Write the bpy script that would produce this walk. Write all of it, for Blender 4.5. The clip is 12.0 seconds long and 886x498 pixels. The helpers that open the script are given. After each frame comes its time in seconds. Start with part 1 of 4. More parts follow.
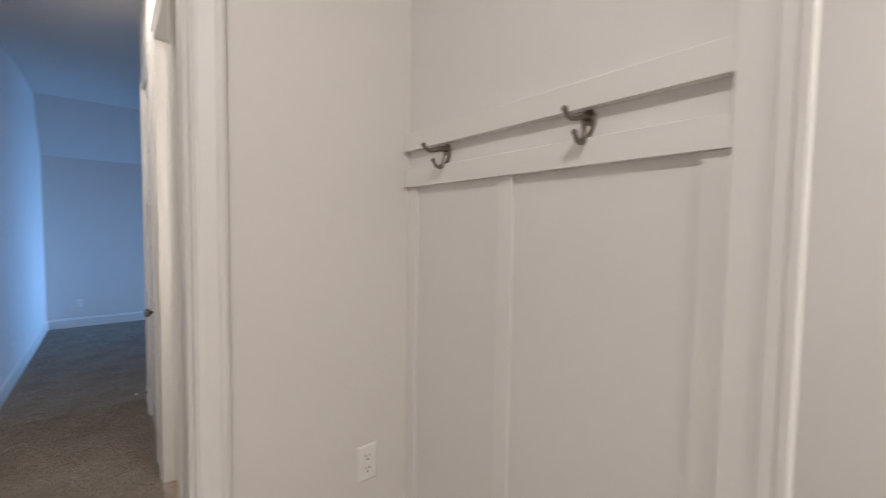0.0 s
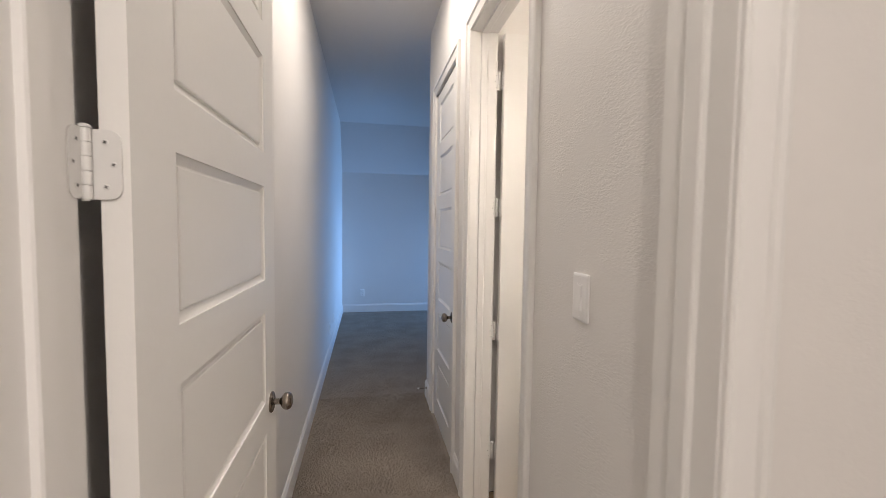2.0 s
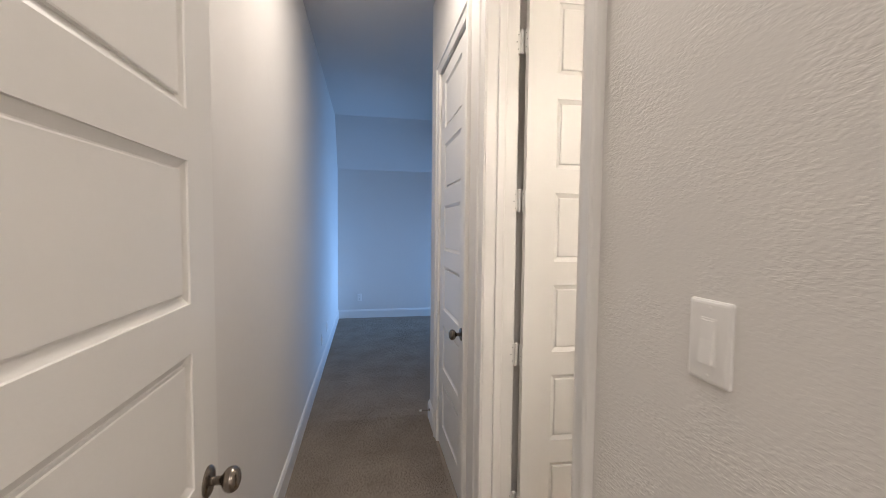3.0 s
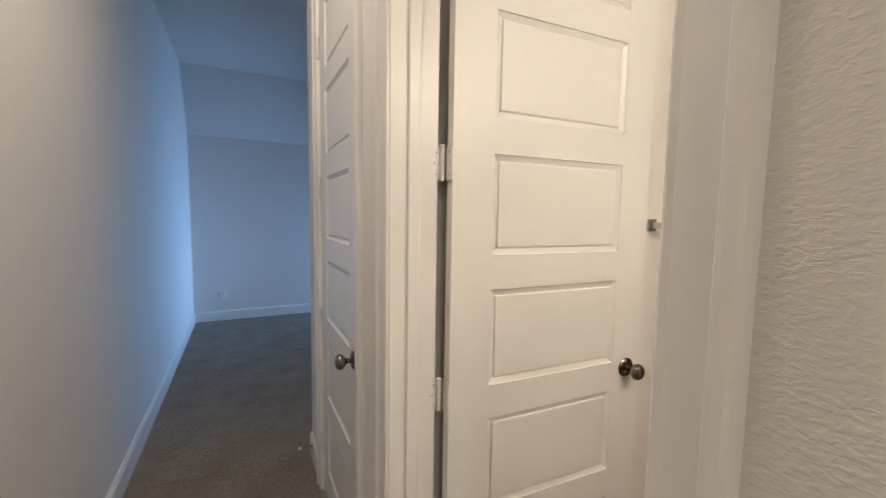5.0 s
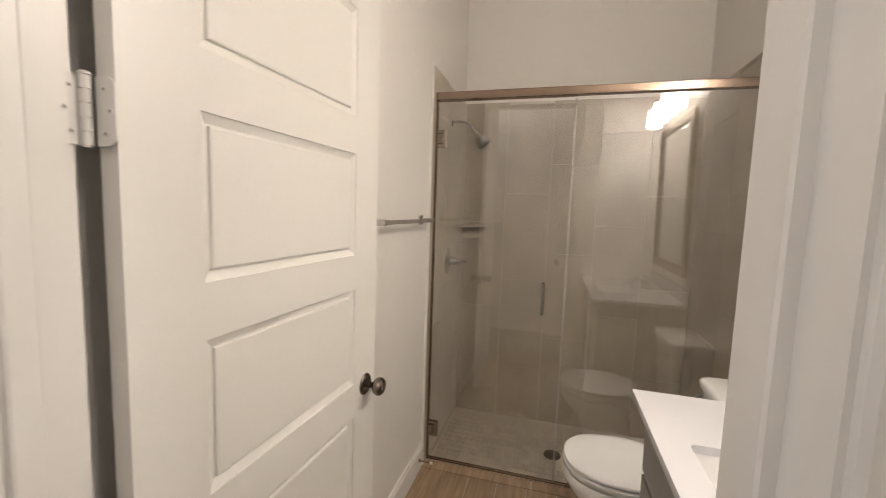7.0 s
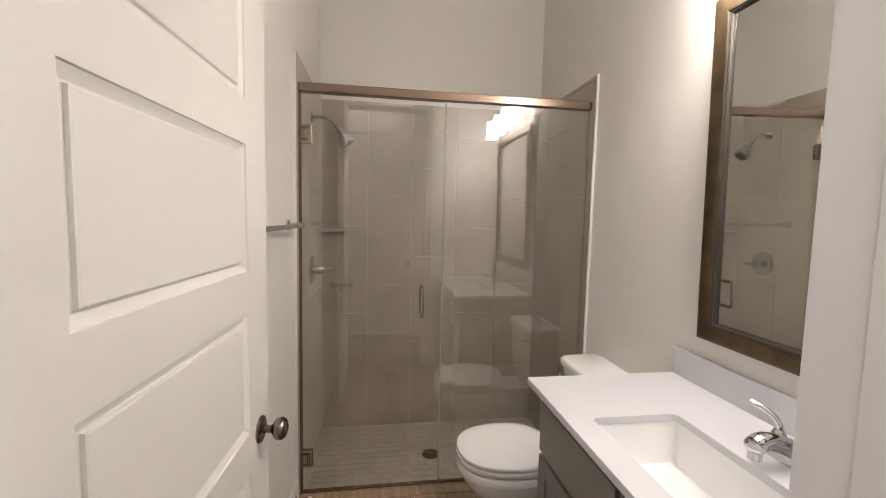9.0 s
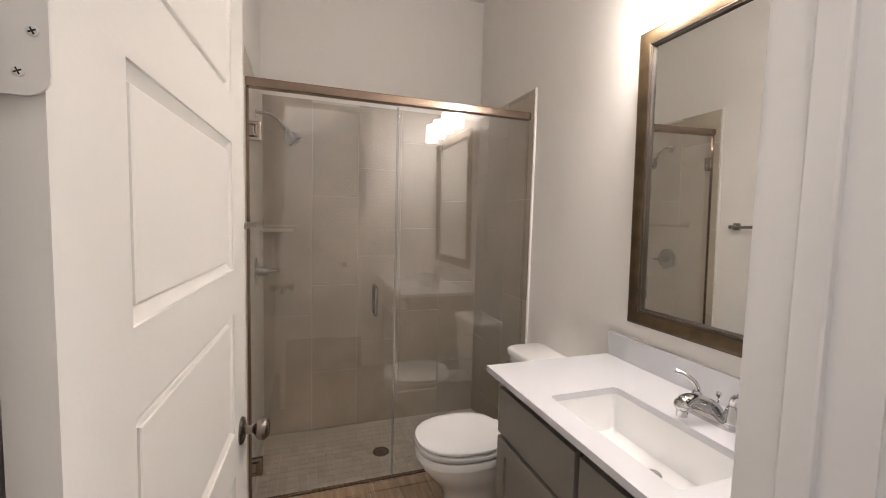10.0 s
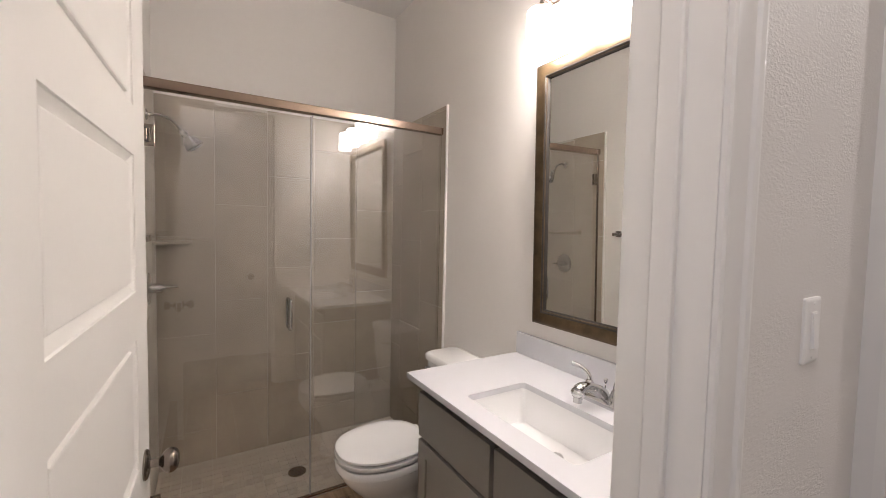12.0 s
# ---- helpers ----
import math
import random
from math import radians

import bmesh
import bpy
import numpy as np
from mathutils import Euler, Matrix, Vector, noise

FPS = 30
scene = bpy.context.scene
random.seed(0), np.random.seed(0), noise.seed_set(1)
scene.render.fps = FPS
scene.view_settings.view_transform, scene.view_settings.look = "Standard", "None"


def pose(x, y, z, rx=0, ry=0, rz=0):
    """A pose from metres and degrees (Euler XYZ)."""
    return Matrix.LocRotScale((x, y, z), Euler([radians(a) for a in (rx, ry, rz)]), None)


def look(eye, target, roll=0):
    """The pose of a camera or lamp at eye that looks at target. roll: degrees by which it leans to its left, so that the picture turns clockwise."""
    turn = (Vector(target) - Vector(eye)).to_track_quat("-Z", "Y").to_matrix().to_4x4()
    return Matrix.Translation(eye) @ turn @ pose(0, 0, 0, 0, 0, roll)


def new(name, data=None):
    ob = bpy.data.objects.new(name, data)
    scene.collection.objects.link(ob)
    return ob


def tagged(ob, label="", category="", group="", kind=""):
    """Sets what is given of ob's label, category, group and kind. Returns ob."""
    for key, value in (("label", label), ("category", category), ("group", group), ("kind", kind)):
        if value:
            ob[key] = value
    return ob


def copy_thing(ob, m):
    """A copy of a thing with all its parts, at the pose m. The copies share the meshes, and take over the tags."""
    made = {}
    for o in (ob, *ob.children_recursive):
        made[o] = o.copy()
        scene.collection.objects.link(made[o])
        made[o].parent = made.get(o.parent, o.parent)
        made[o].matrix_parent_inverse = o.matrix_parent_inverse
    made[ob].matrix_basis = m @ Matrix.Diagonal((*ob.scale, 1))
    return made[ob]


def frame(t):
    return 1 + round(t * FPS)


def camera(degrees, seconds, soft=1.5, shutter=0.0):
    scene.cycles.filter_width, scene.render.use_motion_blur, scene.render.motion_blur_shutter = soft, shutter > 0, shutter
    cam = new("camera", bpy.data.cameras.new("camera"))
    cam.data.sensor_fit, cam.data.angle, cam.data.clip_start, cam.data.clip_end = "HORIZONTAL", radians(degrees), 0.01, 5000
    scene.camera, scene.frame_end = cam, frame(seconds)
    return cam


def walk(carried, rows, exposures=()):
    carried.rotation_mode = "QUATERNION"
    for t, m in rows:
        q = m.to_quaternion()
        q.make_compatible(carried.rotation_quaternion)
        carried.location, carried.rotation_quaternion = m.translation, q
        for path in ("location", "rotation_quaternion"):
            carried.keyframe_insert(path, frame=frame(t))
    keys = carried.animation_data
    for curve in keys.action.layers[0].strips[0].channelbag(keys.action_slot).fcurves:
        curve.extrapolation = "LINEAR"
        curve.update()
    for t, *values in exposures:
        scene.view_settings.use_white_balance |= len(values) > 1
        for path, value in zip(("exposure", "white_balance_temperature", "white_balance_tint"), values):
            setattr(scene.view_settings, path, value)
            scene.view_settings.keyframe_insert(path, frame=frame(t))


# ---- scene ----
cam = camera(96.1, 12.0, soft=0.4, shutter=0.35)
PATH = [
    (0, (0.776, 3.9, 1.456), (2.051, 5.438, 1.355), 0.8),
    (0.5, (0.701, 4.059, 1.452), (1.648, 5.817, 1.34), 0.5),
    (1, (0.635, 4.238, 1.444), (1.256, 6.136, 1.328), 0.1),
    (1.5, (0.533, 4.422, 1.447), (0.965, 6.372, 1.34), 0.3),
    (2, (0.459, 4.584, 1.462), (0.835, 6.546, 1.354), 0.8),
    (2.5, (0.456, 4.772, 1.449), (0.817, 6.737, 1.343), 1.0),
    (2.7, (0.476, 4.865, 1.451), (0.841, 6.829, 1.351), 0.8),
    (4.3, (0.538, 5.418, 1.451), (1.099, 7.332, 1.3), 0.8),
    (4.5, (0.568, 5.465, 1.441), (1.199, 7.357, 1.287), 0.8),
    (5, (0.636, 5.591, 1.43), (1.532, 7.371, 1.257), 0.9),
    (5.5, (0.671, 5.688, 1.429), (1.846, 7.295, 1.24), 1.3),
    (6, (0.694, 5.811, 1.451), (2.15, 7.165, 1.238), 1.8),
    (6.5, (0.707, 5.902, 1.454), (2.447, 6.868, 1.249), 1.8),
    (7, (0.733, 5.968, 1.452), (2.652, 6.5, 1.259), 1.9),
    (7.5, (0.772, 6.033, 1.437), (2.752, 6.255, 1.262), 1.6),
    (7.7, (0.79, 6.057, 1.426), (2.778, 6.202, 1.26), 1.5),
    (9.3, (0.802, 6.25, 1.45), (2.757, 5.855, 1.296), 1.3),
    (9.5, (0.781, 6.286, 1.448), (2.72, 5.821, 1.298), 1.3),
    (10, (0.76, 6.351, 1.441), (2.646, 5.702, 1.298), 1.5),
    (10.5, (0.755, 6.394, 1.445), (2.577, 5.579, 1.311), 1.6),
    (11, (0.744, 6.412, 1.45), (2.502, 5.468, 1.321), 1.6),
    (11.5, (0.734, 6.424, 1.448), (2.45, 5.403, 1.333), 1.6),
    (12, (0.716, 6.389, 1.461), (2.423, 5.351, 1.361), 1.2),
]
# seconds, stops, kelvin, tint: the clip's camera drifts warm at the bathroom door and cool inside
LOOK = [(0.0, -0.06, 6250, 10), (0.5, 0.12, 6350, 11), (1.0, 0.17, 6400, 12), (1.5, 0.1, 6400, 12), (2.5, 0.12, 6500, 11), (4.4, 0.0, 6500, 11), (5.0, -0.12, 7000, 10), (5.6, -0.08, 7400, 11), (6.0, 0.04, 7300, 11), (6.6, 0.06, 6650, 11), (7.0, -0.04, 6550, 11), (7.5, -0.06, 6250, 10), (9.5, 0.0, 6200, 13), (12.0, 0.0, 6150, 15)]
walk(cam, [(t, look(eye, target, roll)) for t, eye, target, roll in PATH], LOOK)

# ---- world, lights ----
world = bpy.data.worlds.new("world")
scene.world = world
world.use_nodes = True
wn = world.node_tree
sky = wn.nodes.new("ShaderNodeTexSky")
sky.sky_type, sky.sun_disc = "NISHITA", False
sky.sun_elevation, sky.sun_rotation = radians(6), radians(200)
wn.nodes["Background"].inputs["Strength"].default_value = 0.06
wn.links.new(sky.outputs["Color"], wn.nodes["Background"].inputs["Color"])


def area_lamp(name, m, size, watts, colour, shape="DISK", size_y=None):
    data = bpy.data.lights.new(name, "AREA")
    data.shape, data.size, data.energy, data.color = shape, size, watts, colour
    if size_y:
        data.size_y = size_y
    ob = new(name, data)
    ob.matrix_world = m
    return ob


area_lamp("hall_light", pose(0.30, 3.75, 3.03), 0.16, 19.5, (1.0, 0.92, 0.85))
# added out of view to even out the light on the coat nook
area_lamp("hall_back_fill", pose(0.70, 1.95, 3.03), 0.20, 17.5, (1.0, 0.92, 0.85))
# added out of view to brighten the strip of east hall wall
area_lamp("hall_end_fill", pose(2.20, 2.9, 3.03), 0.16, 36, (1.0, 0.90, 0.82))
# second passage lamp, added above the view to brighten the side walls
area_lamp("passage_fill", pose(0.52, 6.25, 3.03), 0.20, 5.8, (1.0, 0.90, 0.80))
area_lamp("corridor_light", pose(0.60, 6.88, 3.03), 0.20, 9.5, (1.0, 0.90, 0.80))
daylight = area_lamp("window_daylight", pose(4.5, 10.95, 0.85, 0, 88, 0), 0.55, 38, (0.24, 0.50, 1.0), "RECTANGLE", 0.75)
daylight.data.spread = radians(78)


# ---- materials ----
def material(name, colour, rough=0.5, metal=0.0, vary=0.06, scale=8.0, bump=0.0, bump_scale=120.0, piece=0.0, coat=0.0,
             second=None, second_scale=2.0, detail=4.0, bump_distance=0.002):
    """A principled surface whose colour wanders at a coarse and a fine scale, with a fine relief."""
    mat = bpy.data.materials.new(name)
    mat.use_nodes = True
    n, l = mat.node_tree.nodes, mat.node_tree.links
    p = n["Principled BSDF"]
    p.inputs["Roughness"].default_value, p.inputs["Metallic"].default_value = rough, metal
    p.inputs["Coat Weight"].default_value = coat
    geo = n.new("ShaderNodeNewGeometry")
    big, fine = n.new("ShaderNodeTexNoise"), n.new("ShaderNodeTexNoise")
    big.inputs["Scale"].default_value, fine.inputs["Scale"].default_value = second_scale, scale * 10
    big.inputs["Detail"].default_value = fine.inputs["Detail"].default_value = detail
    for t in (big, fine):
        l.new(geo.outputs["Position"], t.inputs["Vector"])
    mix = n.new("ShaderNodeMix")
    mix.data_type = "RGBA"
    ramp = n.new("ShaderNodeMapRange")
    ramp.inputs["From Min"].default_value, ramp.inputs["From Max"].default_value = 0.35, 0.65
    l.new(big.outputs["Fac"], ramp.inputs["Value"])
    l.new(ramp.outputs["Result"], mix.inputs["Factor"])
    a = (*colour, 1)
    b = (*(second or [c * (1 - vary) for c in colour]), 1)
    mix.inputs["A"].default_value, mix.inputs["B"].default_value = a, b
    hsv = n.new("ShaderNodeHueSaturation")
    l.new(mix.outputs["Result"], hsv.inputs["Color"])
    val = n.new("ShaderNodeMapRange")
    val.inputs["To Min"].default_value, val.inputs["To Max"].default_value = 1 - vary, 1 + vary
    l.new(fine.outputs["Fac"], val.inputs["Value"])
    if piece:
        info = n.new("ShaderNodeObjectInfo")
        pr = n.new("ShaderNodeMapRange")
        pr.inputs["To Min"].default_value, pr.inputs["To Max"].default_value = 1 - piece, 1 + piece
        l.new(info.outputs["Random"], pr.inputs["Value"])
        mul = n.new("ShaderNodeMath")
        mul.operation = "MULTIPLY"
        l.new(val.outputs["Result"], mul.inputs[0])
        l.new(pr.outputs["Result"], mul.inputs[1])
        l.new(mul.outputs["Value"], hsv.inputs["Value"])
    else:
        l.new(val.outputs["Result"], hsv.inputs["Value"])
    l.new(hsv.outputs["Color"], p.inputs["Base Color"])
    if bump:
        bt = n.new("ShaderNodeTexNoise")
        bt.inputs["Scale"].default_value, bt.inputs["Detail"].default_value = bump_scale, 3.0
        l.new(geo.outputs["Position"], bt.inputs["Vector"])
        bp = n.new("ShaderNodeBump")
        bp.inputs["Strength"].default_value, bp.inputs["Distance"].default_value = bump, bump_distance
        l.new(bt.outputs["Fac"], bp.inputs["Height"])
        l.new(bp.outputs["Normal"], p.inputs["Normal"])
    return mat


def plaster(name, colour, strength=0.5, deep=0.0014, size=85, flat_z=1.35):
    """Painted wall with a hand-knocked texture: low blobs with flattened tops, and a fine roller stipple."""
    mat = material(name, colour, rough=0.62, vary=0.015, scale=3, second_scale=1.3)
    n, l = mat.node_tree.nodes, mat.node_tree.links
    p = n["Principled BSDF"]
    geo = n.new("ShaderNodeNewGeometry")
    stretch = n.new("ShaderNodeMapping")
    stretch.inputs["Scale"].default_value = (1, 1, flat_z)
    l.new(geo.outputs["Position"], stretch.inputs["Vector"])
    warp = n.new("ShaderNodeTexNoise")
    warp.inputs["Scale"].default_value, warp.inputs["Detail"].default_value = size, 2
    warp.inputs["Distortion"].default_value = 0.35
    l.new(stretch.outputs["Vector"], warp.inputs["Vector"])
    flat = n.new("ShaderNodeMapRange")
    flat.interpolation_type = "SMOOTHSTEP"
    flat.inputs["From Min"].default_value, flat.inputs["From Max"].default_value = 0.36, 0.66
    l.new(warp.outputs["Fac"], flat.inputs["Value"])
    fine = n.new("ShaderNodeTexNoise")
    fine.inputs["Scale"].default_value, fine.inputs["Detail"].default_value = 420, 2
    l.new(geo.outputs["Position"], fine.inputs["Vector"])
    add = n.new("ShaderNodeMath")
    add.operation = "MULTIPLY_ADD"
    add.inputs[1].default_value = 0.15
    l.new(fine.outputs["Fac"], add.inputs[0])
    patch = n.new("ShaderNodeTexNoise")
    patch.inputs["Scale"].default_value, patch.inputs["Detail"].default_value = 5.5, 2
    l.new(geo.outputs["Position"], patch.inputs["Vector"])
    worn = n.new("ShaderNodeMapRange")
    worn.inputs["From Min"].default_value, worn.inputs["From Max"].default_value = 0.38, 0.68
    worn.inputs["To Min"].default_value = 0.14
    l.new(patch.outputs["Fac"], worn.inputs["Value"])
    mul = n.new("ShaderNodeMath")
    mul.operation = "MULTIPLY"
    l.new(flat.outputs["Result"], mul.inputs[0])
    l.new(worn.outputs["Result"], mul.inputs[1])
    l.new(mul.outputs["Value"], add.inputs[2])
    bp = n.new("ShaderNodeBump")
    bp.inputs["Strength"].default_value, bp.inputs["Distance"].default_value = strength, deep
    l.new(add.outputs["Value"], bp.inputs["Height"])
    l.new(bp.outputs["Normal"], p.inputs["Normal"])
    return mat


M_WALL = plaster("wall_paint", (0.76, 0.74, 0.715), 0.3, 0.0006)
M_ROUGH = plaster("knocked_wall_paint", (0.76, 0.74, 0.715), 0.5, 0.0014, 105, 1.9)
M_BATH = plaster("bath_paint", (0.79, 0.765, 0.735), 0.3, 0.0007)
M_CEIL = plaster("ceiling_paint", (0.72, 0.70, 0.68), 0.3, 0.0008)
M_BOARD = plaster("board_paint", (0.77, 0.755, 0.735), 0.1, 0.0004)
M_TRIM = material("trim_paint", (0.80, 0.785, 0.76), rough=0.32, vary=0.012, bump=0.08, bump_scale=60)
M_DOOR = material("door_paint", (0.80, 0.785, 0.755), rough=0.36, vary=0.012, bump=0.10, bump_scale=180)
M_CARPET = material("carpet", (0.37, 0.318, 0.268), rough=0.95, vary=0.24, scale=22, second=(0.30, 0.256, 0.215), second_scale=3.5,
                    bump=1.0, bump_scale=190, bump_distance=0.010, detail=6)
M_TILE = material("shower_tile", (0.435, 0.378, 0.305), rough=0.28, vary=0.05, scale=2, second=(0.36, 0.312, 0.247), second_scale=3.2, piece=0.05, bump=0.05, bump_scale=90)
M_GROUT = material("grout", (0.60, 0.57, 0.52), rough=0.9, vary=0.08, scale=30, bump=0.3, bump_scale=400)
M_MOSAIC = material("mosaic_tile", (0.43, 0.385, 0.325), rough=0.45, vary=0.05, scale=4, second_scale=7, piece=0.10, bump=0.08)
M_MGROUT = material("mosaic_grout", (0.50, 0.465, 0.405), rough=0.9, vary=0.08, scale=30)
M_CHROME = material("chrome", (0.60, 0.60, 0.60), rough=0.06, metal=1, vary=0.01)
M_FIXTURE = material("brushed_chrome", (0.50, 0.49, 0.475), rough=0.12, metal=1, vary=0.02)
M_NICKEL = material("satin_nickel", (0.36, 0.31, 0.26), rough=0.26, metal=1, vary=0.05, scale=20)
M_KNOB = material("dark_satin_nickel", (0.25, 0.215, 0.185), rough=0.24, metal=1, vary=0.05, scale=20)
M_BRASSY = material("brushed_header", (0.31, 0.235, 0.185), rough=0.17, metal=1, vary=0.04, scale=20, bump=0.1, bump_scale=300)
M_HOOK = material("aged_bronze", (0.27, 0.235, 0.205), rough=0.36, metal=1, vary=0.15, scale=20)
M_FRAME = material("mirror_frame_finish", (0.125, 0.085, 0.045), rough=0.36, metal=0.6, vary=0.12, scale=12, second=(0.075, 0.050, 0.026), second_scale=14, bump=0.15, bump_scale=90)
M_FRAMEDARK = material("frame_lip", (0.02, 0.015, 0.011), rough=0.55, vary=0.1)
M_PORCELAIN = material("porcelain", (0.85, 0.85, 0.85), rough=0.08, vary=0.008, coat=0.4)
M_SEAT = material("toilet_seat_plastic", (0.86, 0.86, 0.86), rough=0.18, vary=0.006)
M_QUARTZ = material("white_countertop", (0.63, 0.635, 0.665), rough=0.20, vary=0.012, scale=20)
M_CAB = material("cabinet_paint", (0.215, 0.20, 0.18), rough=0.42, vary=0.03, bump=0.06)
# shade of the toe space and front gaps, put into a near-black colour
M_CABGAP = material("cabinet_gap_shade", (0.035, 0.032, 0.03), rough=0.8, vary=0.1)
M_PLASTIC = material("white_plastic", (0.86, 0.85, 0.835), rough=0.3, vary=0.01)
M_SEAL = material("clear_seal", (0.42, 0.41, 0.39), rough=0.25, vary=0.02)
# near-black in place of the shade inside slots, holes and gaps
M_SLOT = material("dark_slot", (0.03, 0.028, 0.025), rough=0.6, vary=0.05)
M_HINGE = material("painted_hinge", (0.74, 0.73, 0.71), rough=0.32, metal=0.15, vary=0.02)
M_RUBBER = material("black_rubber", (0.02, 0.02, 0.02), rough=0.6, vary=0.1)


def wood_tile():
    mat = material("wood_look_tile", (0.36, 0.25, 0.155), rough=0.38, vary=0.08, scale=3, second=(0.23, 0.155, 0.095), second_scale=3, piece=0.16, bump=0.12, bump_scale=70)
    n, l = mat.node_tree.nodes, mat.node_tree.links
    geo = n.new("ShaderNodeNewGeometry")
    mp = n.new("ShaderNodeMapping")
    mp.inputs["Scale"].default_value = (1.6, 16, 1)
    l.new(geo.outputs["Position"], mp.inputs["Vector"])
    for node in n:
        if node.type == "TEX_NOISE" and node.inputs["Scale"].default_value == 3.0:
            l.new(mp.outputs["Vector"], node.inputs["Vector"])
    return mat


M_WOOD = wood_tile()


def clear_glass():
    mat = bpy.data.materials.new("shower_glass")
    mat.use_nodes = True
    p = mat.node_tree.nodes["Principled BSDF"]
    p.inputs["Base Color"].default_value = (0.985, 0.99, 0.985, 1)
    p.inputs["Roughness"].default_value, p.inputs["IOR"].default_value = 0.0, 1.78
    p.inputs["Transmission Weight"].default_value = 1.0
    return mat


def silver():
    mat = bpy.data.materials.new("mirror_silver")
    mat.use_nodes = True
    p = mat.node_tree.nodes["Principled BSDF"]
    p.inputs["Base Color"].default_value = (0.86, 0.87, 0.85, 1)
    p.inputs["Roughness"].default_value, p.inputs["Metallic"].default_value = 0.0, 1.0
    return mat


def glow(name, colour, strength):
    mat = bpy.data.materials.new(name)
    mat.use_nodes = True
    p = mat.node_tree.nodes["Principled BSDF"]
    p.inputs["Base Color"].default_value = (0.9, 0.9, 0.88, 1)
    p.inputs["Roughness"].default_value = 0.25
    p.inputs["Emission Color"].default_value, p.inputs["Emission Strength"].default_value = (*colour, 1), strength
    return mat


M_GLASS, M_MIRROR = clear_glass(), silver()
M_SHADE = glow("lit_opal_glass", (1.0, 0.89, 0.77), 33.0)
M_BULB = glow("lit_bulb", (1.0, 0.89, 0.77), 130.0)
M_DIFFUSER = glow("lit_diffuser", (1.0, 0.86, 0.72), 4.0)


# ---- mesh helpers ----
def box(bm, x0, x1, y0, y1, z0, z1, bevel=0.0):
    m = Matrix.Translation(((x0 + x1) / 2, (y0 + y1) / 2, (z0 + z1) / 2)) @ Matrix.Diagonal((x1 - x0, y1 - y0, z1 - z0, 1))
    made = bmesh.ops.create_cube(bm, size=1, matrix=m)["verts"]
    if bevel:
        edges = {e for v in made for e in v.link_edges}
        bmesh.ops.bevel(bm, geom=list(edges), offset=bevel, segments=2, affect="EDGES", profile=0.5)
    return bm


def boxes(*rows, bevel=0.0):
    bm = bmesh.new()
    for r in rows:
        box(bm, *r, bevel=bevel)
    return bm


def lathe(profile, steps=28):
    """A turned body round the z axis from (radius, height) rows."""
    bm = bmesh.new()
    rings = []
    for r, z in profile:
        if r < 1e-6:
            rings.append([bm.verts.new((0, 0, z))])
        else:
            rings.append([bm.verts.new((r * math.cos(2 * math.pi * i / steps), r * math.sin(2 * math.pi * i / steps), z)) for i in range(steps)])
    for a, b in zip(rings, rings[1:]):
        for i in range(steps):
            j = (i + 1) % steps
            if len(a) == 1 and len(b) > 1:
                bm.faces.new((a[0], b[i], b[j]))
            elif len(b) == 1 and len(a) > 1:
                bm.faces.new((a[i], a[j], b[0]))
            elif len(a) > 1:
                bm.faces.new((a[i], a[j], b[j], b[i]))
    for ring, flip in ((rings[0], True), (rings[-1], False)):
        if len(ring) > 1:
            bm.faces.new(ring[::-1] if flip else ring)
    bmesh.ops.recalc_face_normals(bm, faces=bm.faces)
    return bm


def tube(bm, points, radii, steps=14, flat=1.0):
    """A bent round bar through points, with a radius at each."""
    pts = [Vector(p) for p in points]
    if not isinstance(radii, (list, tuple)):
        radii = [radii] * len(pts)
    rings, side = [], None
    for i, p in enumerate(pts):
        d = (pts[min(i + 1, len(pts) - 1)] - pts[max(i - 1, 0)]).normalized()
        if side is None:
            side = d.orthogonal().normalized()
        side = (side - d * side.dot(d)).normalized()
        up = d.cross(side)
        rings.append([bm.verts.new(p + (side * math.cos(2 * math.pi * k / steps) + up * math.sin(2 * math.pi * k / steps) * flat) * radii[i]) for k in range(steps)])
    for a, b in zip(rings, rings[1:]):
        for k in range(steps):
            bm.faces.new((a[k], a[(k + 1) % steps], b[(k + 1) % steps], b[k]))
    bm.faces.new(rings[0][::-1])
    bm.faces.new(rings[-1])
    bmesh.ops.recalc_face_normals(bm, faces=bm.faces)
    return bm


def curve_points(ctrl, n=20):
    """Points along a smooth curve through ctrl."""
    c = [Vector(p) for p in ctrl]
    c = [2 * c[0] - c[1]] + c + [2 * c[-1] - c[-2]]
    out = []
    for i in range(1, len(c) - 2):
        for k in range(n):
            t = k / n
            out.append(0.5 * ((2 * c[i]) + (c[i + 1] - c[i - 1]) * t + (2 * c[i - 1] - 5 * c[i] + 4 * c[i + 1] - c[i + 2]) * t * t + (3 * c[i] - c[i - 1] - 3 * c[i + 1] + c[i + 2]) * t ** 3))
    out.append(c[-2])
    return out


def loft(rings):
    """A closed body through rings of equally many points, capped at both ends."""
    bm = bmesh.new()
    vs = [[bm.verts.new(p) for p in ring] for ring in rings]
    n = len(vs[0])
    for a, b in zip(vs, vs[1:]):
        for k in range(n):
            bm.faces.new((a[k], a[(k + 1) % n], b[(k + 1) % n], b[k]))
    bm.faces.new(vs[0][::-1])
    bm.faces.new(vs[-1])
    bmesh.ops.recalc_face_normals(bm, faces=bm.faces)
    return bm


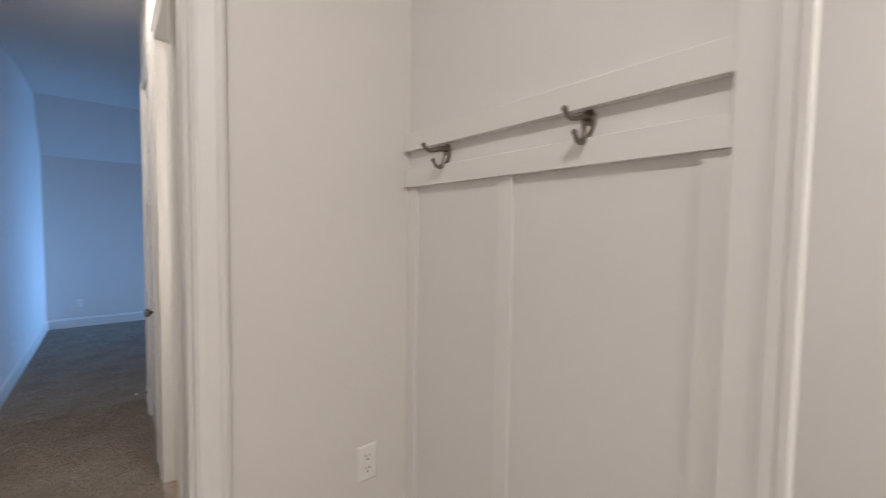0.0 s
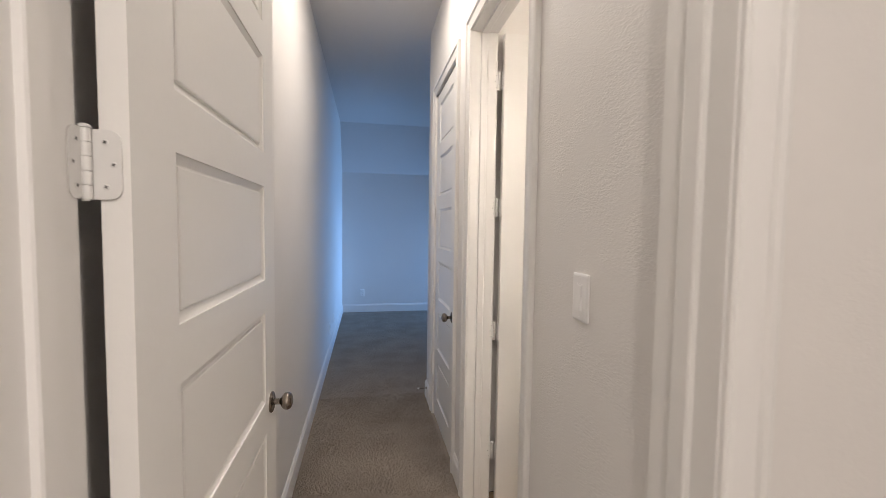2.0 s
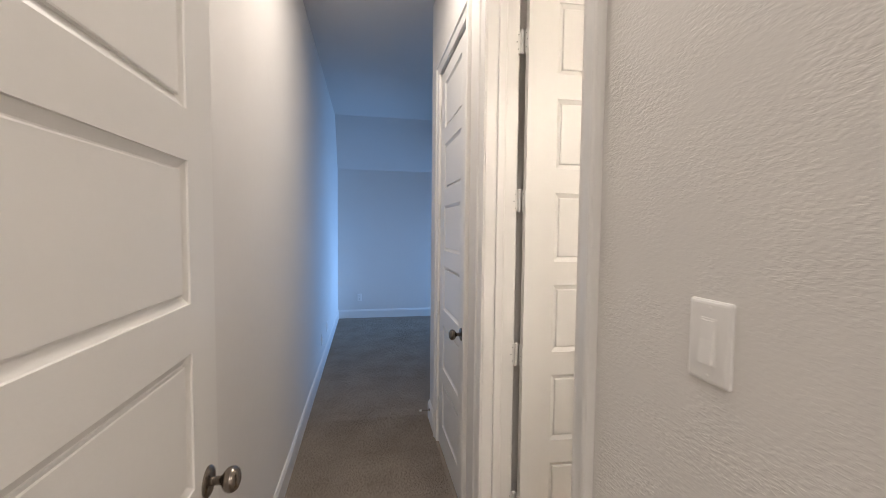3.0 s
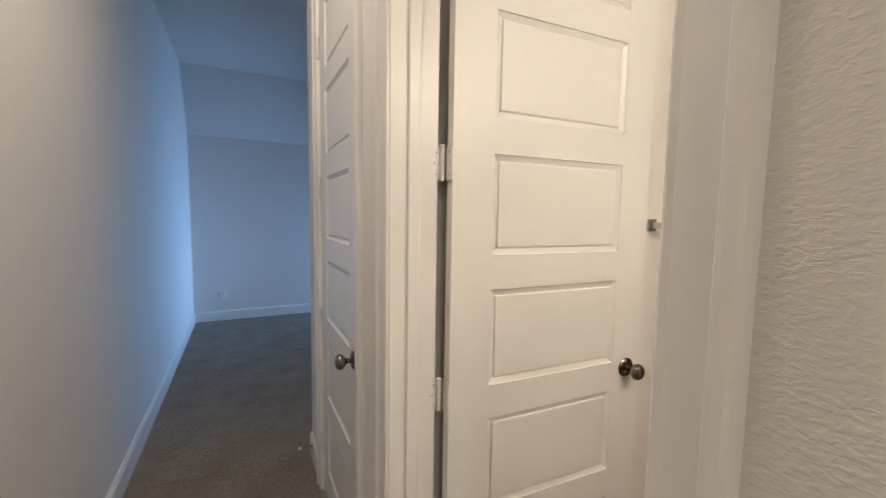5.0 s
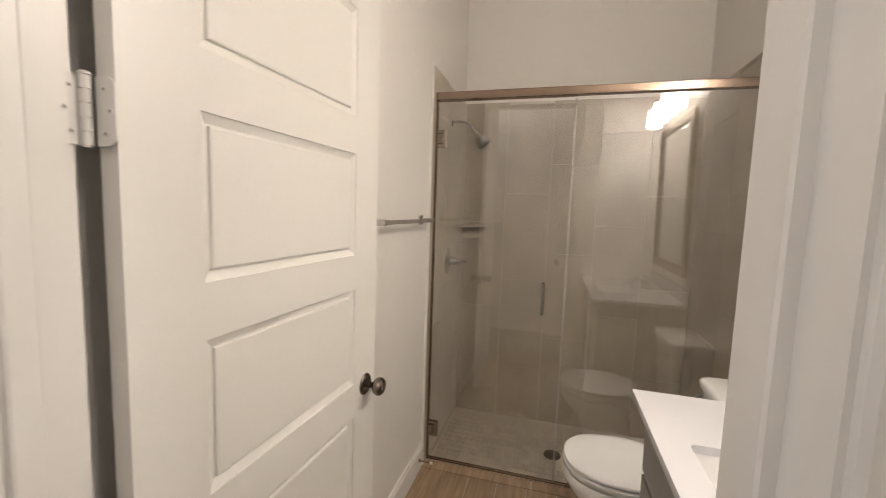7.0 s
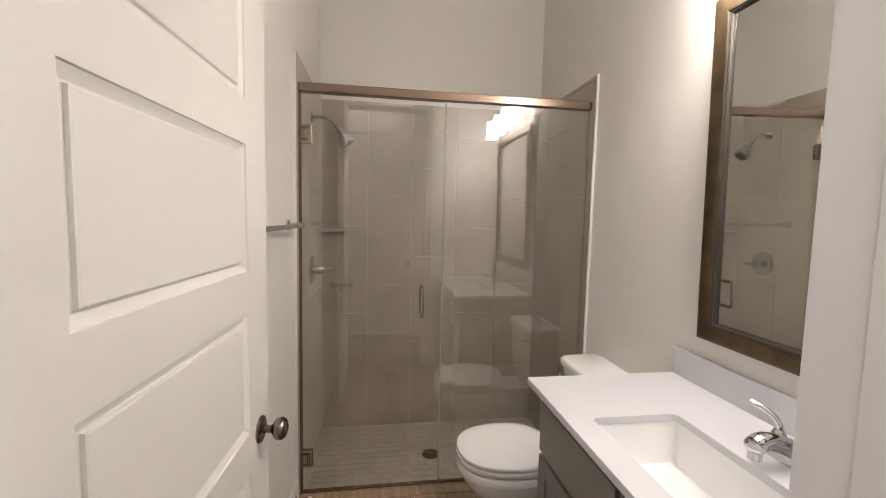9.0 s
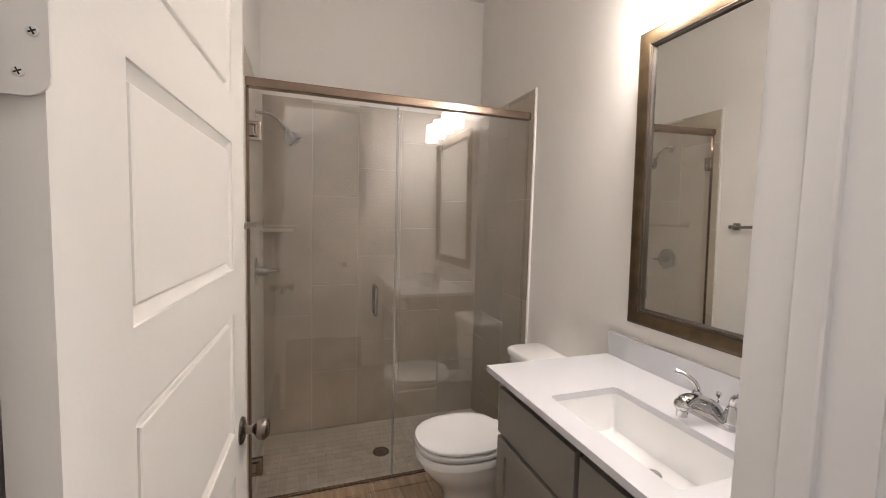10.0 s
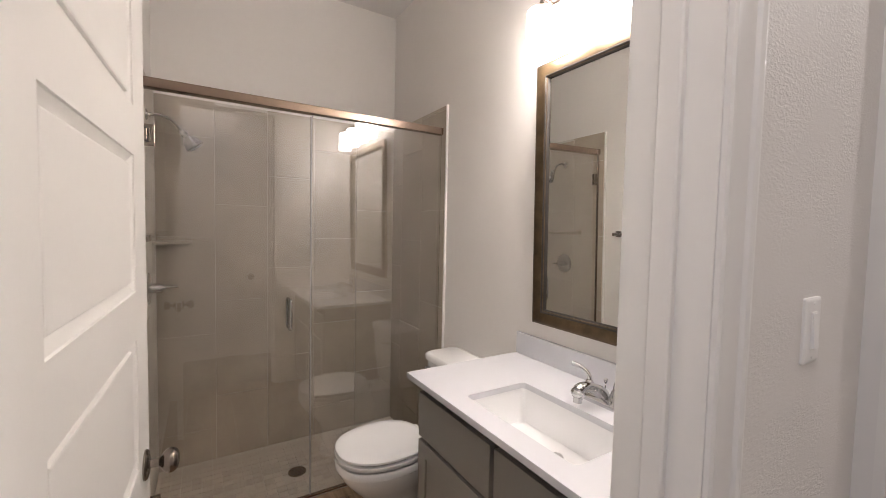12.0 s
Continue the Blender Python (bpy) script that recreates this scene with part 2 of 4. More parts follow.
def oval(cx, cy, z, half_w, front, back, n=40, power=2.3):
    """An egg-shaped ring, longer to the front (+y) than to the back."""
    pts = []
    for i in range(n):
        a = 2 * math.pi * i / n
        c, s = math.cos(a), math.sin(a)
        k = (abs(c) ** power + abs(s) ** power) ** (-1 / power)
        pts.append((cx + half_w * c * k, cy + (front if s > 0 else back) * s * k, z))
    return pts


def round_rect(x0, x1, y0, y1, z, r, n=6):
    pts = []
    for cx, cy, a0 in ((x1 - r, y1 - r, 0), (x0 + r, y1 - r, 90), (x0 + r, y0 + r, 180), (x1 - r, y0 + r, 270)):
        for i in range(n + 1):
            a = radians(a0 + 90 * i / n)
            pts.append((cx + r * math.cos(a), cy + r * math.sin(a), z))
    return pts


def mesh_of(bm, name, mat, smooth=False):
    me = bpy.data.meshes.new(name)
    bm.to_mesh(me)
    bm.free()
    me.materials.append(mat)
    if smooth:
        me.polygons.foreach_set("use_smooth", [True] * len(me.polygons))
        me.set_sharp_from_angle(angle=radians(38))
    return me


def part(name, bm, mat, parent=None, label="", smooth=False, m=None):
    ob = new(name, mesh_of(bm, name, mat, smooth))
    ob.parent = parent
    if m is not None:
        ob.matrix_basis = m
    return tagged(ob, label)


def thing(name, label, category, group="", kind="", m=None):
    ob = new(name)
    ob.empty_display_size = 0.05
    if m is not None:
        ob.matrix_basis = m
    return tagged(ob, label, category, group, kind)


def structure(name, bm, mat, label, category, smooth=False):
    return tagged(part(name, bm, mat, smooth=smooth), label, category, kind="structure")


# ---- the plan ----
H = 3.06            # ceiling
XL, XR, XB = 0.053, 0.975, 1.100          # corridor's side walls, bathroom face of the right one
YH, YC, YV = 5.03, 5.152, 5.10           # hall face and corridor face of the entry wall, vanity wall
YT, XS = 6.63, 3.60                      # towel wall, shower's back wall
YE, YF = 7.95, 11.47                     # end of the closet block, far bedroom wall
ENTRY, BATH, CLOSET = (0.108, 0.924), (5.823, 6.567), (6.90, 7.60)   # clear openings
HEAD, JAMB = 2.445, 0.018

structure("floor", boxes((-1.3, 4.75, 1.4, 5.10, -0.12, 0.0), (-0.08, 1.0, 5.10, 11.6, -0.12, 0.0), (1.0, 4.75, YE - 0.1, 11.6, -0.12, 0.0)), M_CARPET,
          "taupe brown cut pile carpet with fine tufts", "carpet")
structure("wall_west", boxes((XL - 0.12, XL, YC, YF + 0.13, 0, H)), M_WALL, "white painted wall with hand texture along the passage", "wall")
structure("wall_entry", boxes((-1.3, ENTRY[0] - JAMB, YH, YC, 0, H), (ENTRY[1] + JAMB, XR, YH, YC, 0, H),
                              (ENTRY[0] - JAMB, ENTRY[1] + JAMB, YH, YC, HEAD + JAMB, H)), M_BOARD,
          "white textured wall round the entry doorway", "wall")
structure("wall_vanity", boxes((XR, XS + 0.12, YH, YV, 0, H)), M_BATH, "off-white painted wall behind the vanity", "wall")
structure("wall_east", boxes((XR, XB, YV, BATH[0] - JAMB, 0, H), (XR, XB, BATH[1] + JAMB, CLOSET[0] - JAMB, 0, H), (XR, XB, CLOSET[1] + JAMB, YE, 0, H),
                             (XR, XB, BATH[0] - JAMB, BATH[1] + JAMB, HEAD + JAMB, H), (XR, XB, CLOSET[0] - JAMB, CLOSET[1] + JAMB, HEAD + JAMB, H)), M_ROUGH,
          "white hand-textured wall with two doorways", "wall")
wall_towel = structure("wall_towel", boxes((XB, XS + 0.12, YT, YT + 0.12, 0, H)), M_BATH, "off-white painted bathroom wall", "wall")
wall_shower = structure("wall_shower", boxes((XS, XS + 0.12, YV, YT, -0.1, H)), M_BATH, "off-white wall above grey shower tile", "wall")
structure("wall_closet", boxes((XB, 4.75, YE - 0.12, YE, 0, H)), M_WALL, "white painted wall of the bedroom", "wall")
structure("wall_far", boxes((XL - 0.12, 4.75, YF, YF + 0.13, 0, 2.36)), M_WALL, "white painted low wall under the sloped ceiling", "wall")
WIN = (10.2, 11.38, 0.5, 2.0)
structure("wall_window", boxes((4.6, 4.75, YE, WIN[0], 0, H), (4.6, 4.75, WIN[1], YF, 0, H), (4.6, 4.75, WIN[0], WIN[1], 0, WIN[2]), (4.6, 4.75, WIN[0], WIN[1], WIN[3], H)), M_WALL,
          "white painted bedroom wall with a window", "wall")
structure("wall_hooks", boxes((1.56, 1.68, 4.026, YH, 0, H)), M_BOARD, "white painted wall of the coat nook", "wall")
structure("wall_hall_west", boxes((-1.42, -1.3, 1.4, YH, 0, H)), M_WALL, "white painted hall wall", "wall")
structure("wall_hall_south", boxes((-1.3, 4.75, 1.28, 1.4, 0, H)), M_WALL, "white painted hall wall", "wall")
structure("wall_hall_east", boxes((2.45, 2.57, 1.4, YH, 0, H)), M_BOARD, "white painted hall wall in bright light", "wall")


def ceiling():
    bm = boxes((-1.42, 4.75, 1.28, 10.97, H, H + 0.1))
    y0, y1, z0, z1 = 10.97, YF + 0.13, H, 2.36 - 0.13 * 1.40
    vs = [bm.verts.new(p) for x in (XL - 0.12, 4.75) for p in ((x, y0, z0), (x, y0, z0 + 0.1), (x, y1, z1 + 0.1), (x, y1, z1))]
    for f in ((0, 1, 2, 3), (7, 6, 5, 4), (0, 3, 7, 4), (1, 5, 6, 2), (0, 4, 5, 1), (3, 2, 6, 7)):
        bm.faces.new([vs[i] for i in f])
    bmesh.ops.recalc_face_normals(bm, faces=bm.faces)
    return bm


structure("ceiling", ceiling(), M_CEIL, "white ceiling, sloping down at the far wall", "ceiling")


# ---- trim ----
def sweep_frame(bm, profile, place, a0, a1, h):
    """A profile of (outward from the opening, out of the wall) carried up one leg, over the head and down the other, with mitred corners.
    place(a, v, z) gives the world point."""
    rings = []
    for corner in ((a0, -1, 0.0, 0), (a0, -1, h, 1), (a1, 1, h, 1), (a1, 1, 0.0, 0)):
        a, sgn, z, up = corner
        rings.append([bm.verts.new(place(a + sgn * u, v, z + up * u)) for u, v in profile])
    n = len(profile)
    for p, q in zip(rings, rings[1:]):
        for k in range(n):
            bm.faces.new((p[k], p[(k + 1) % n], q[(k + 1) % n], q[k]))
    bm.faces.new(rings[0])
    bm.faces.new(rings[-1][::-1])
    bmesh.ops.recalc_face_normals(bm, faces=bm.faces)


CASING = [(0.004, -0.002), (0.004, 0.009), (0.008, 0.012), (0.014, 0.010), (0.020, 0.010), (0.052, 0.014), (0.056, 0.019), (0.062, 0.0215), (0.070, 0.020), (0.074, 0.017), (0.076, 0.008), (0.076, -0.002)]


def door_frame(name, place, depth, a, label, sides=(True, True), stop_at=0.5):
    """Jamb boards with a stop, and casing on either face. place(a, v, z): v is 0 on the first face and -depth on the second."""
    frame_thing = thing(name, label, "door frame", kind="structure")
    bm = bmesh.new()
    sweep_frame(bm, [(0, 0.002), (JAMB, 0.002), (JAMB, -depth - 0.002), (0, -depth - 0.002)], place, a[0], a[1], HEAD)
    part("jamb", bm, M_TRIM, frame_thing)
    bm = bmesh.new()
    s0 = -depth * stop_at
    sweep_frame(bm, [(0.001, s0), (-0.009, s0), (-0.011, s0 - 0.003), (-0.011, s0 - 0.031), (-0.009, s0 - 0.034), (0.001, s0 - 0.034)], place, a[0], a[1], HEAD)
    part("stop", bm, M_TRIM, frame_thing)
    for on, flip in zip(sides, (False, True)):
        if on:
            bm = bmesh.new()
            there = place if not flip else (lambda p, v, z: place(p, -depth - v, z))
            sweep_frame(bm, CASING, there, a[0], a[1], HEAD)
            part("casing", bm, M_TRIM, frame_thing)
    return frame_thing


door_frame("door_frame_1", lambda a, v, z: (a, YH - v, z), YC - YH, ENTRY, "white painted entry door frame with moulded casing", sides=(True, False), stop_at=0.32)
door_frame("door_frame_2", lambda a, v, z: (XR - v, a, z), XB - XR, BATH, "white painted bathroom door frame with moulded casing", stop_at=0.36)
door_frame("door_frame_3", lambda a, v, z: (XR - v, a, z), XB - XR, CLOSET, "white painted closet door frame with moulded casing", sides=(True, False), stop_at=0.38)

BASE = [(0.0, 0.0), (0.014, 0.0), (0.014, 0.108), (0.0125, 0.114), (0.009, 0.119), (0.007, 0.128), (0.004, 0.133), (0.0, 0.134)]


def baseboard(name, p, q, out, label="white painted baseboard with a moulded top"):
    """A skirting board from p to q, standing off the wall towards out."""
    bm = bmesh.new()
    o = Vector((*out, 0))
    ends = [[bm.verts.new(Vector((*e, 0)) + o * d + Vector((0, 0, z))) for d, z in BASE] for e in (p, q)]
    n = len(BASE)
    for k in range(n):
        bm.faces.new((ends[0][k], ends[0][(k + 1) % n], ends[1][(k + 1) % n], ends[1][k]))
    bm.faces.new(ends[0][::-1])
    bm.faces.new(ends[1])
    bmesh.ops.recalc_face_normals(bm, faces=bm.faces)
    return structure(name, bm, M_TRIM, label, "baseboard")


baseboard("baseboard_west", (XL, YC), (XL, YF), (1, 0))
baseboard("baseboard_far", (XL + 0.0145, YF), (4.6, YF), (0, -1))
baseboard("baseboard_mid", (XR, BATH[1] + 0.077), (XR, CLOSET[0] - 0.077), (-1, 0))
baseboard("baseboard_end", (XR, CLOSET[1] + 0.077), (XR, YE + 0.014), (-1, 0))
baseboard("baseboard_closet", (XR, YE), (4.6, YE), (0, 1))
baseboard("baseboard_switch", (XR, YC + 0.01), (XR, BATH[0] - 0.077), (-1, 0))
baseboard("baseboard_towel", (XB + 0.10, YT), (2.80, YT), (0, -1))
baseboard("baseboard_window", (4.6, YE + 0.015), (4.6, YF - 0.015), (-1, 0))
baseboard("baseboard_hall", (ENTRY[1] + 0.077, YH), (1.54, YH), (0, -1))


# ---- doors ----
def door_leaf(w, h, thick, tops, high, margin):
    """A moulded slab from x 0 to w; its faces at y 0 and y thick carry raised panels."""
    bm = bmesh.new()

    def quad(side, x0, x1, z0, z1, y=0.0):
        yy = y if side == 0 else thick - y
        vs = [bm.verts.new(p) for p in ((x0, yy, z0), (x1, yy, z0), (x1, yy, z1), (x0, yy, z1))]
        bm.faces.new(vs if side == 0 else vs[::-1])

    rings = ((0.0, 0.0), (0.0012, 0.0034), (0.0165, 0.0112), (0.0200, 0.0112), (0.0208, 0.0055), (0.0235, 0.0042))
    for side in (0, 1):
        quad(side, 0, margin, 0, h)
        quad(side, w - margin, w, 0, h)
        zs = [0.0]
        for t in sorted(tops):
            zs += [t - high, t]
        zs.append(h)
        for a, b in zip(zs[0::2], zs[1::2]):
            quad(side, margin, w - margin, a, b)
        for t in tops:
            loops = []
            for inset, deep in rings:
                yy = deep if side == 0 else thick - deep
                loops.append([bm.verts.new(p) for p in ((margin + inset, yy, t - high + inset), (w - margin - inset, yy, t - high + inset),
                                                        (w - margin - inset, yy, t - inset), (margin + inset, yy, t - inset))])
            for a, b in zip(loops, loops[1:]):
                for k in range(4):
                    f = (a[k], a[(k + 1) % 4], b[(k + 1) % 4], b[k])
                    bm.faces.new(f if side == 0 else f[::-1])
            bm.faces.new(loops[-1] if side == 0 else loops[-1][::-1])
    for x in (0, w):
        vs = [bm.verts.new(p) for p in ((x, 0, 0), (x, thick, 0), (x, thick, h), (x, 0, h))]
        bm.faces.new(vs if x else vs[::-1])
    for z in (0, h):
        vs = [bm.verts.new(p) for p in ((0, 0, z), (w, 0, z), (w, thick, z), (0, thick, z))]
        bm.faces.new(vs[::-1] if z == 0 else vs)
    bmesh.ops.remove_doubles(bm, verts=bm.verts, dist=0.00005)
    return bm


KNOB_MESHES = []


def knob(parent, x, z, y, toward):
    """A round door knob on its rosette, standing out of the leaf towards -y (toward -1) or +y."""
    m = pose(x, y, z, 90 if toward < 0 else -90, 0, 0)
    if not KNOB_MESHES:
        KNOB_MESHES.append(mesh_of(lathe([(0, 0.066), (0.012, 0.0655), (0.021, 0.062), (0.0265, 0.055), (0.0275, 0.048), (0.025, 0.040), (0.019, 0.034), (0.012, 0.030), (0.0095, 0.026), (0.0095, 0.010), (0.014, 0.008), (0.014, 0.004)]), "knob", M_KNOB, True))
        KNOB_MESHES.append(mesh_of(lathe([(0, 0.0), (0.033, 0.0), (0.033, 0.003), (0.030, 0.0065), (0.022, 0.009), (0.013, 0.010), (0, 0.010)]), "rosette", M_KNOB, True))
    k = new("knob", KNOB_MESHES[0])
    k.parent, k.matrix_basis = parent, m
    tagged(k, "satin nickel door knob")
    r = new("rosette", KNOB_MESHES[1])
    r.parent = k
    return k


def plate(w, h, t, r):
    rings = [[(p[0], p[2], p[1]) for p in round_rect(-w / 2, w / 2, -h / 2, h / 2, z, r)] for z in (0, t * 0.7)]
    rings.append([(p[0], p[2], p[1]) for p in round_rect(-w / 2 + t * 0.3, w / 2 - t * 0.3, -h / 2 + t * 0.3, h / 2 - t * 0.3, t, r)])
    return loft(rings)


def hinge(parent, m, plates=True, off=0.004, sunk=0.0):
    """A five-knuckle butt hinge of an open door: barrel upright at the origin, the leaf's plate towards +x facing -y, the jamb's plate towards -y facing +x."""
    barrel = bmesh.new()
    for i in range(5):
        z = -0.0445 + i * 0.018
        tube(barrel, [(0, 0, z), (0, 0, z + 0.0168)], 0.0068, 12)
    tube(barrel, [(0, 0, -0.047), (0, 0, 0.046)], 0.0048, 10)
    tube(barrel, [(0, 0, 0.0448), (0, 0, 0.047), (0, 0, 0.050)], [0.0078, 0.0078, 0.004], 12)
    hub = part("hinge", barrel, M_HINGE, parent, "white painted steel hinge", True, m)
    for turn in ((0, -90) if plates else ()):
        out = [(0.004, 0.05), (0.004, -0.05)]
        for cx, cz, a0 in ((0.022, -0.034, 270), (0.022, 0.034, 0)):
            out += [(cx + 0.016 * math.cos(radians(a0 + 90 * i / 5)), cz + 0.016 * math.sin(radians(a0 + 90 * i / 5))) for i in range(6)]
        sgn = 1 if turn == 0 else -1
        if turn:
            out = [(0.004 + (x - 0.004) * 0.7, z) for x, z in out]
        bm = loft([[(x, sgn * y + (off if turn == 0 else -sunk), z * 0.89) for x, z in out] for y in (-0.0016, 0.0008)])
        part("hinge_plate", bm, M_HINGE, hub, m=pose(0, 0, 0, 0, 0, turn))
        for z, x in ((0.032, 0.020), (0.0, 0.029), (-0.032, 0.020)):
            bm = lathe([(0.0040, 0.0), (0.0040, 0.0004), (0.003, 0.0009), (0, 0.0010)], 12)
            part("screw", bm, M_HINGE, hub, m=pose(0, 0, 0, 0, 0, turn) @ pose(x if turn == 0 else 0.004 + (x - 0.004) * 0.7, -sgn * 0.0016 + (off if turn == 0 else -sunk), z * 0.89, 90 * sgn, 0, 0))
            bm = boxes((-0.0026, 0.0026, -0.0005, 0.0005, 0.0006, 0.0012), (-0.0005, 0.0005, -0.0026, 0.0026, 0.0006, 0.0012))
            part("screw_slot", bm, M_SLOT, hub, m=pose(0, 0, 0, 0, 0, turn) @ pose(x if turn == 0 else 0.004 + (x - 0.004) * 0.7, -sgn * 0.0016 + (off if turn == 0 else -sunk), z * 0.89, 90 * sgn, 0, 0) @ pose(0, 0, 0, 0, 0, 25))
    return hub


TOPS = [2.341 - 0.380 * i for i in range(6)]


def panel_door(name, w, m, label, lift=0.0, knob_back=True):
    """A six-panel leaf hung at the origin, running along +x; its front face is y = 0."""
    ob = thing(name, label, "door", kind="structure", m=m)
    part("leaf", door_leaf(w, 2.42, 0.035, [t + lift for t in TOPS], 0.281, 0.126), M_DOOR, ob)
    knob(ob, w - 0.062, 0.895 + lift, 0, -1)
    if knob_back:
        knob(ob, w - 0.062, 0.895 + lift, 0.035, 1)
    bm = boxes((w - 0.0005, w + 0.0012, 0.006, 0.029, 0.866, 0.924))
    box(bm, w + 0.001, w + 0.009, 0.011, 0.024, 0.886, 0.904, 0.002)
    part("latch_plate", bm, M_NICKEL, ob)
    return ob


HINGES = (2.200, 1.558, 0.915, 0.268)
door_1 = panel_door("door_1", 0.812, pose(0.157, 5.174, 0.012, 0, 0, 90), "white six-panel entry door standing open along the wall", -0.016)
door_2 = panel_door("door_2", 0.738, pose(1.134, 6.530, 0.012, 0, 0, -2.35), "white six-panel bathroom door standing open", 0.006)
door_3 = panel_door("door_3", 0.692, pose(XR + 0.004, CLOSET[1] - 0.004, 0.012, 0, 0, -90), "white six-panel closet door, closed", 0.0, False)
for z in HINGES:
    hinge(door_1, door_1.matrix_basis.inverted() @ pose(0.1105, 5.166, z - 0.022), off=0.0065, sunk=0.0023)
    hinge(door_2, door_2.matrix_basis.inverted() @ pose(1.119, 6.562, z + 0.008, 0, 0, -90), off=0.0110, sunk=0.0068)
    hinge(door_3, door_3.matrix_basis.inverted() @ pose(XR - 0.004, CLOSET[1] - 0.002, z, 0, 0, 90), False)

strike = thing("strike_plate", "satin nickel strike plate let into the entry jamb", "strike plate")
bm = boxes((-0.0012, 0.0006, -0.014, 0.014, -0.032, 0.032))
part("plate", bm, M_NICKEL, strike)
part("latch_hole", boxes((-0.0016, -0.0013, -0.007, 0.007, -0.012, 0.012)), M_SLOT, strike)
strike.matrix_basis = pose(ENTRY[1], 5.12, 0.925)


# ---- wall plates ----
def wall_plate(name, m, label, toggles=1, outlet=False):
    """A cover plate whose back is y = 0 and which faces -y."""
    ob = thing(name, label, "outlet" if outlet else "light switch", m=m)
    w = 0.070 + 0.046 * (toggles - 1)
    rings = []
    for y, inset in ((0.0, 0.0), (-0.0035, 0.0), (-0.0055, 0.003), (-0.0062, 0.006)):
        rings.append([(p[0], y, p[1]) for p in round_rect(-w / 2 + inset, w / 2 - inset, -0.0585 + inset, 0.0585 - inset, 0, 0.004)])
    part("cover", loft(rings), M_PLASTIC, ob)
    for z in ((0.048, -0.048) if not outlet else (0.0,)):
        for i in range(toggles):
            part("screw", lathe([(0.003, 0), (0.003, 0.0008), (0, 0.001)], 10), M_PLASTIC, ob, m=pose((i - (toggles - 1) / 2) * 0.046, -0.006, z, 90, 0, 0))
    if outlet:
        for z in (0.0205, -0.0205):
            rings = [[(p[0], y, p[1] + z) for p in round_rect(-0.0165, 0.0165, -0.0135, 0.0135, 0, 0.009)] for y in (-0.005, -0.0082)]
            face = part("receptacle", loft(rings), M_PLASTIC, ob)
            for x, hgt in ((-0.0063, 0.008), (0.0063, 0.0065)):
                part("slot", boxes((x - 0.0011, x + 0.0011, -0.0086, -0.0082, z + 0.001, z + 0.001 + hgt)), M_SLOT, face)
            part("slot", boxes((-0.0022, 0.0022, -0.0086, -0.0082, z - 0.0095, z - 0.005)), M_SLOT, face)
    else:
        for i in range(toggles):
            x = (i - (toggles - 1) / 2) * 0.046
            part("switch_bezel", boxes((x - 0.0125, x + 0.0125, -0.0072, -0.005, -0.0335, 0.0335)), M_PLASTIC, ob)
            bm = bmesh.new()
            prof = [(-0.0072, -0.0305), (-0.0125, -0.0300), (-0.0095, 0.004), (-0.0085, 0.0305), (-0.0072, 0.0305)]
            rows = [[bm.verts.new((x + s * 0.0105, y, z)) for y, z in prof] for s in (-1, 1)]
            for k in range(len(prof)):
                j = (k + 1) % len(prof)
                bm.faces.new((rows[0][k], rows[0][j], rows[1][j], rows[1][k]))
            bm.faces.new(rows[0][::-1])
            bm.faces.new(rows[1])
            bmesh.ops.recalc_face_normals(bm, faces=bm.faces)
            part("rocker", bm, M_PLASTIC, ob)
    return ob


wall_plate("light_switch", pose(XR, 5.468, 1.296, 0, 0, -90), "white rocker light switch on the textured passage wall")
wall_plate("wall_outlet", pose(0.385, YF, 0.33), "white duplex outlet low on the far bedroom wall", outlet=True)
wall_plate("wall_outlet", pose(XL, 9.12, 0.32, 0, 0, 90), "white cable plate low on the passage wall", outlet=True)
wall_plate("wall_outlet", pose(XL, 9.66, 0.32, 0, 0, 90), "white duplex outlet low on the passage wall", outlet=True)
wall_plate("wall_outlet", pose(1.40, YH, 0.69), "white duplex outlet in the coat nook", outlet=True)
wall_plate("light_switch", pose(XB, 5.56, 1.33, 0, 0, 90), "white double switch on the wall by the bathroom door", toggles=2)
wall_plate("wall_outlet", pose(XB, 5.24, 1.19, 0, 0, 90), "white outlet on the wall beside the vanity", outlet=True)


# ---- coat nook ----
nook = thing("coat_rail_panelling", "white board and batten panelling below two coat rails", "wall panelling", kind="structure")
XN = 1.56
part("upper_rail", boxes((XN - 0.022, XN, 4.103, YH, 1.712, 1.770), bevel=0.0015), M_TRIM, nook)
part("lower_rail", boxes((XN - 0.020, XN, 4.103, YH, 1.593, 1.650), bevel=0.0015), M_TRIM, nook)
for y0, y1 in ((4.975, YH), (4.565, 4.613), (4.103, 4.148)):
    part("batten", boxes((XN - 0.009, XN, y0, y1, 0.134, 1.593), bevel=0.001), M_TRIM, nook)
part("end_board", boxes((XN - 0.024, XN, 4.050, 4.103, 0, H), bevel=0.001), M_TRIM, nook)
bm = boxes((XN - 0.032, XN - 0.0005, 4.026, 4.050, 0, H), bevel=0.004)
box(bm, XN - 0.034, XN - 0.0005, 4.010, 4.026, 0, H, 0.003)
part("corner_bead", bm, M_TRIM, nook)


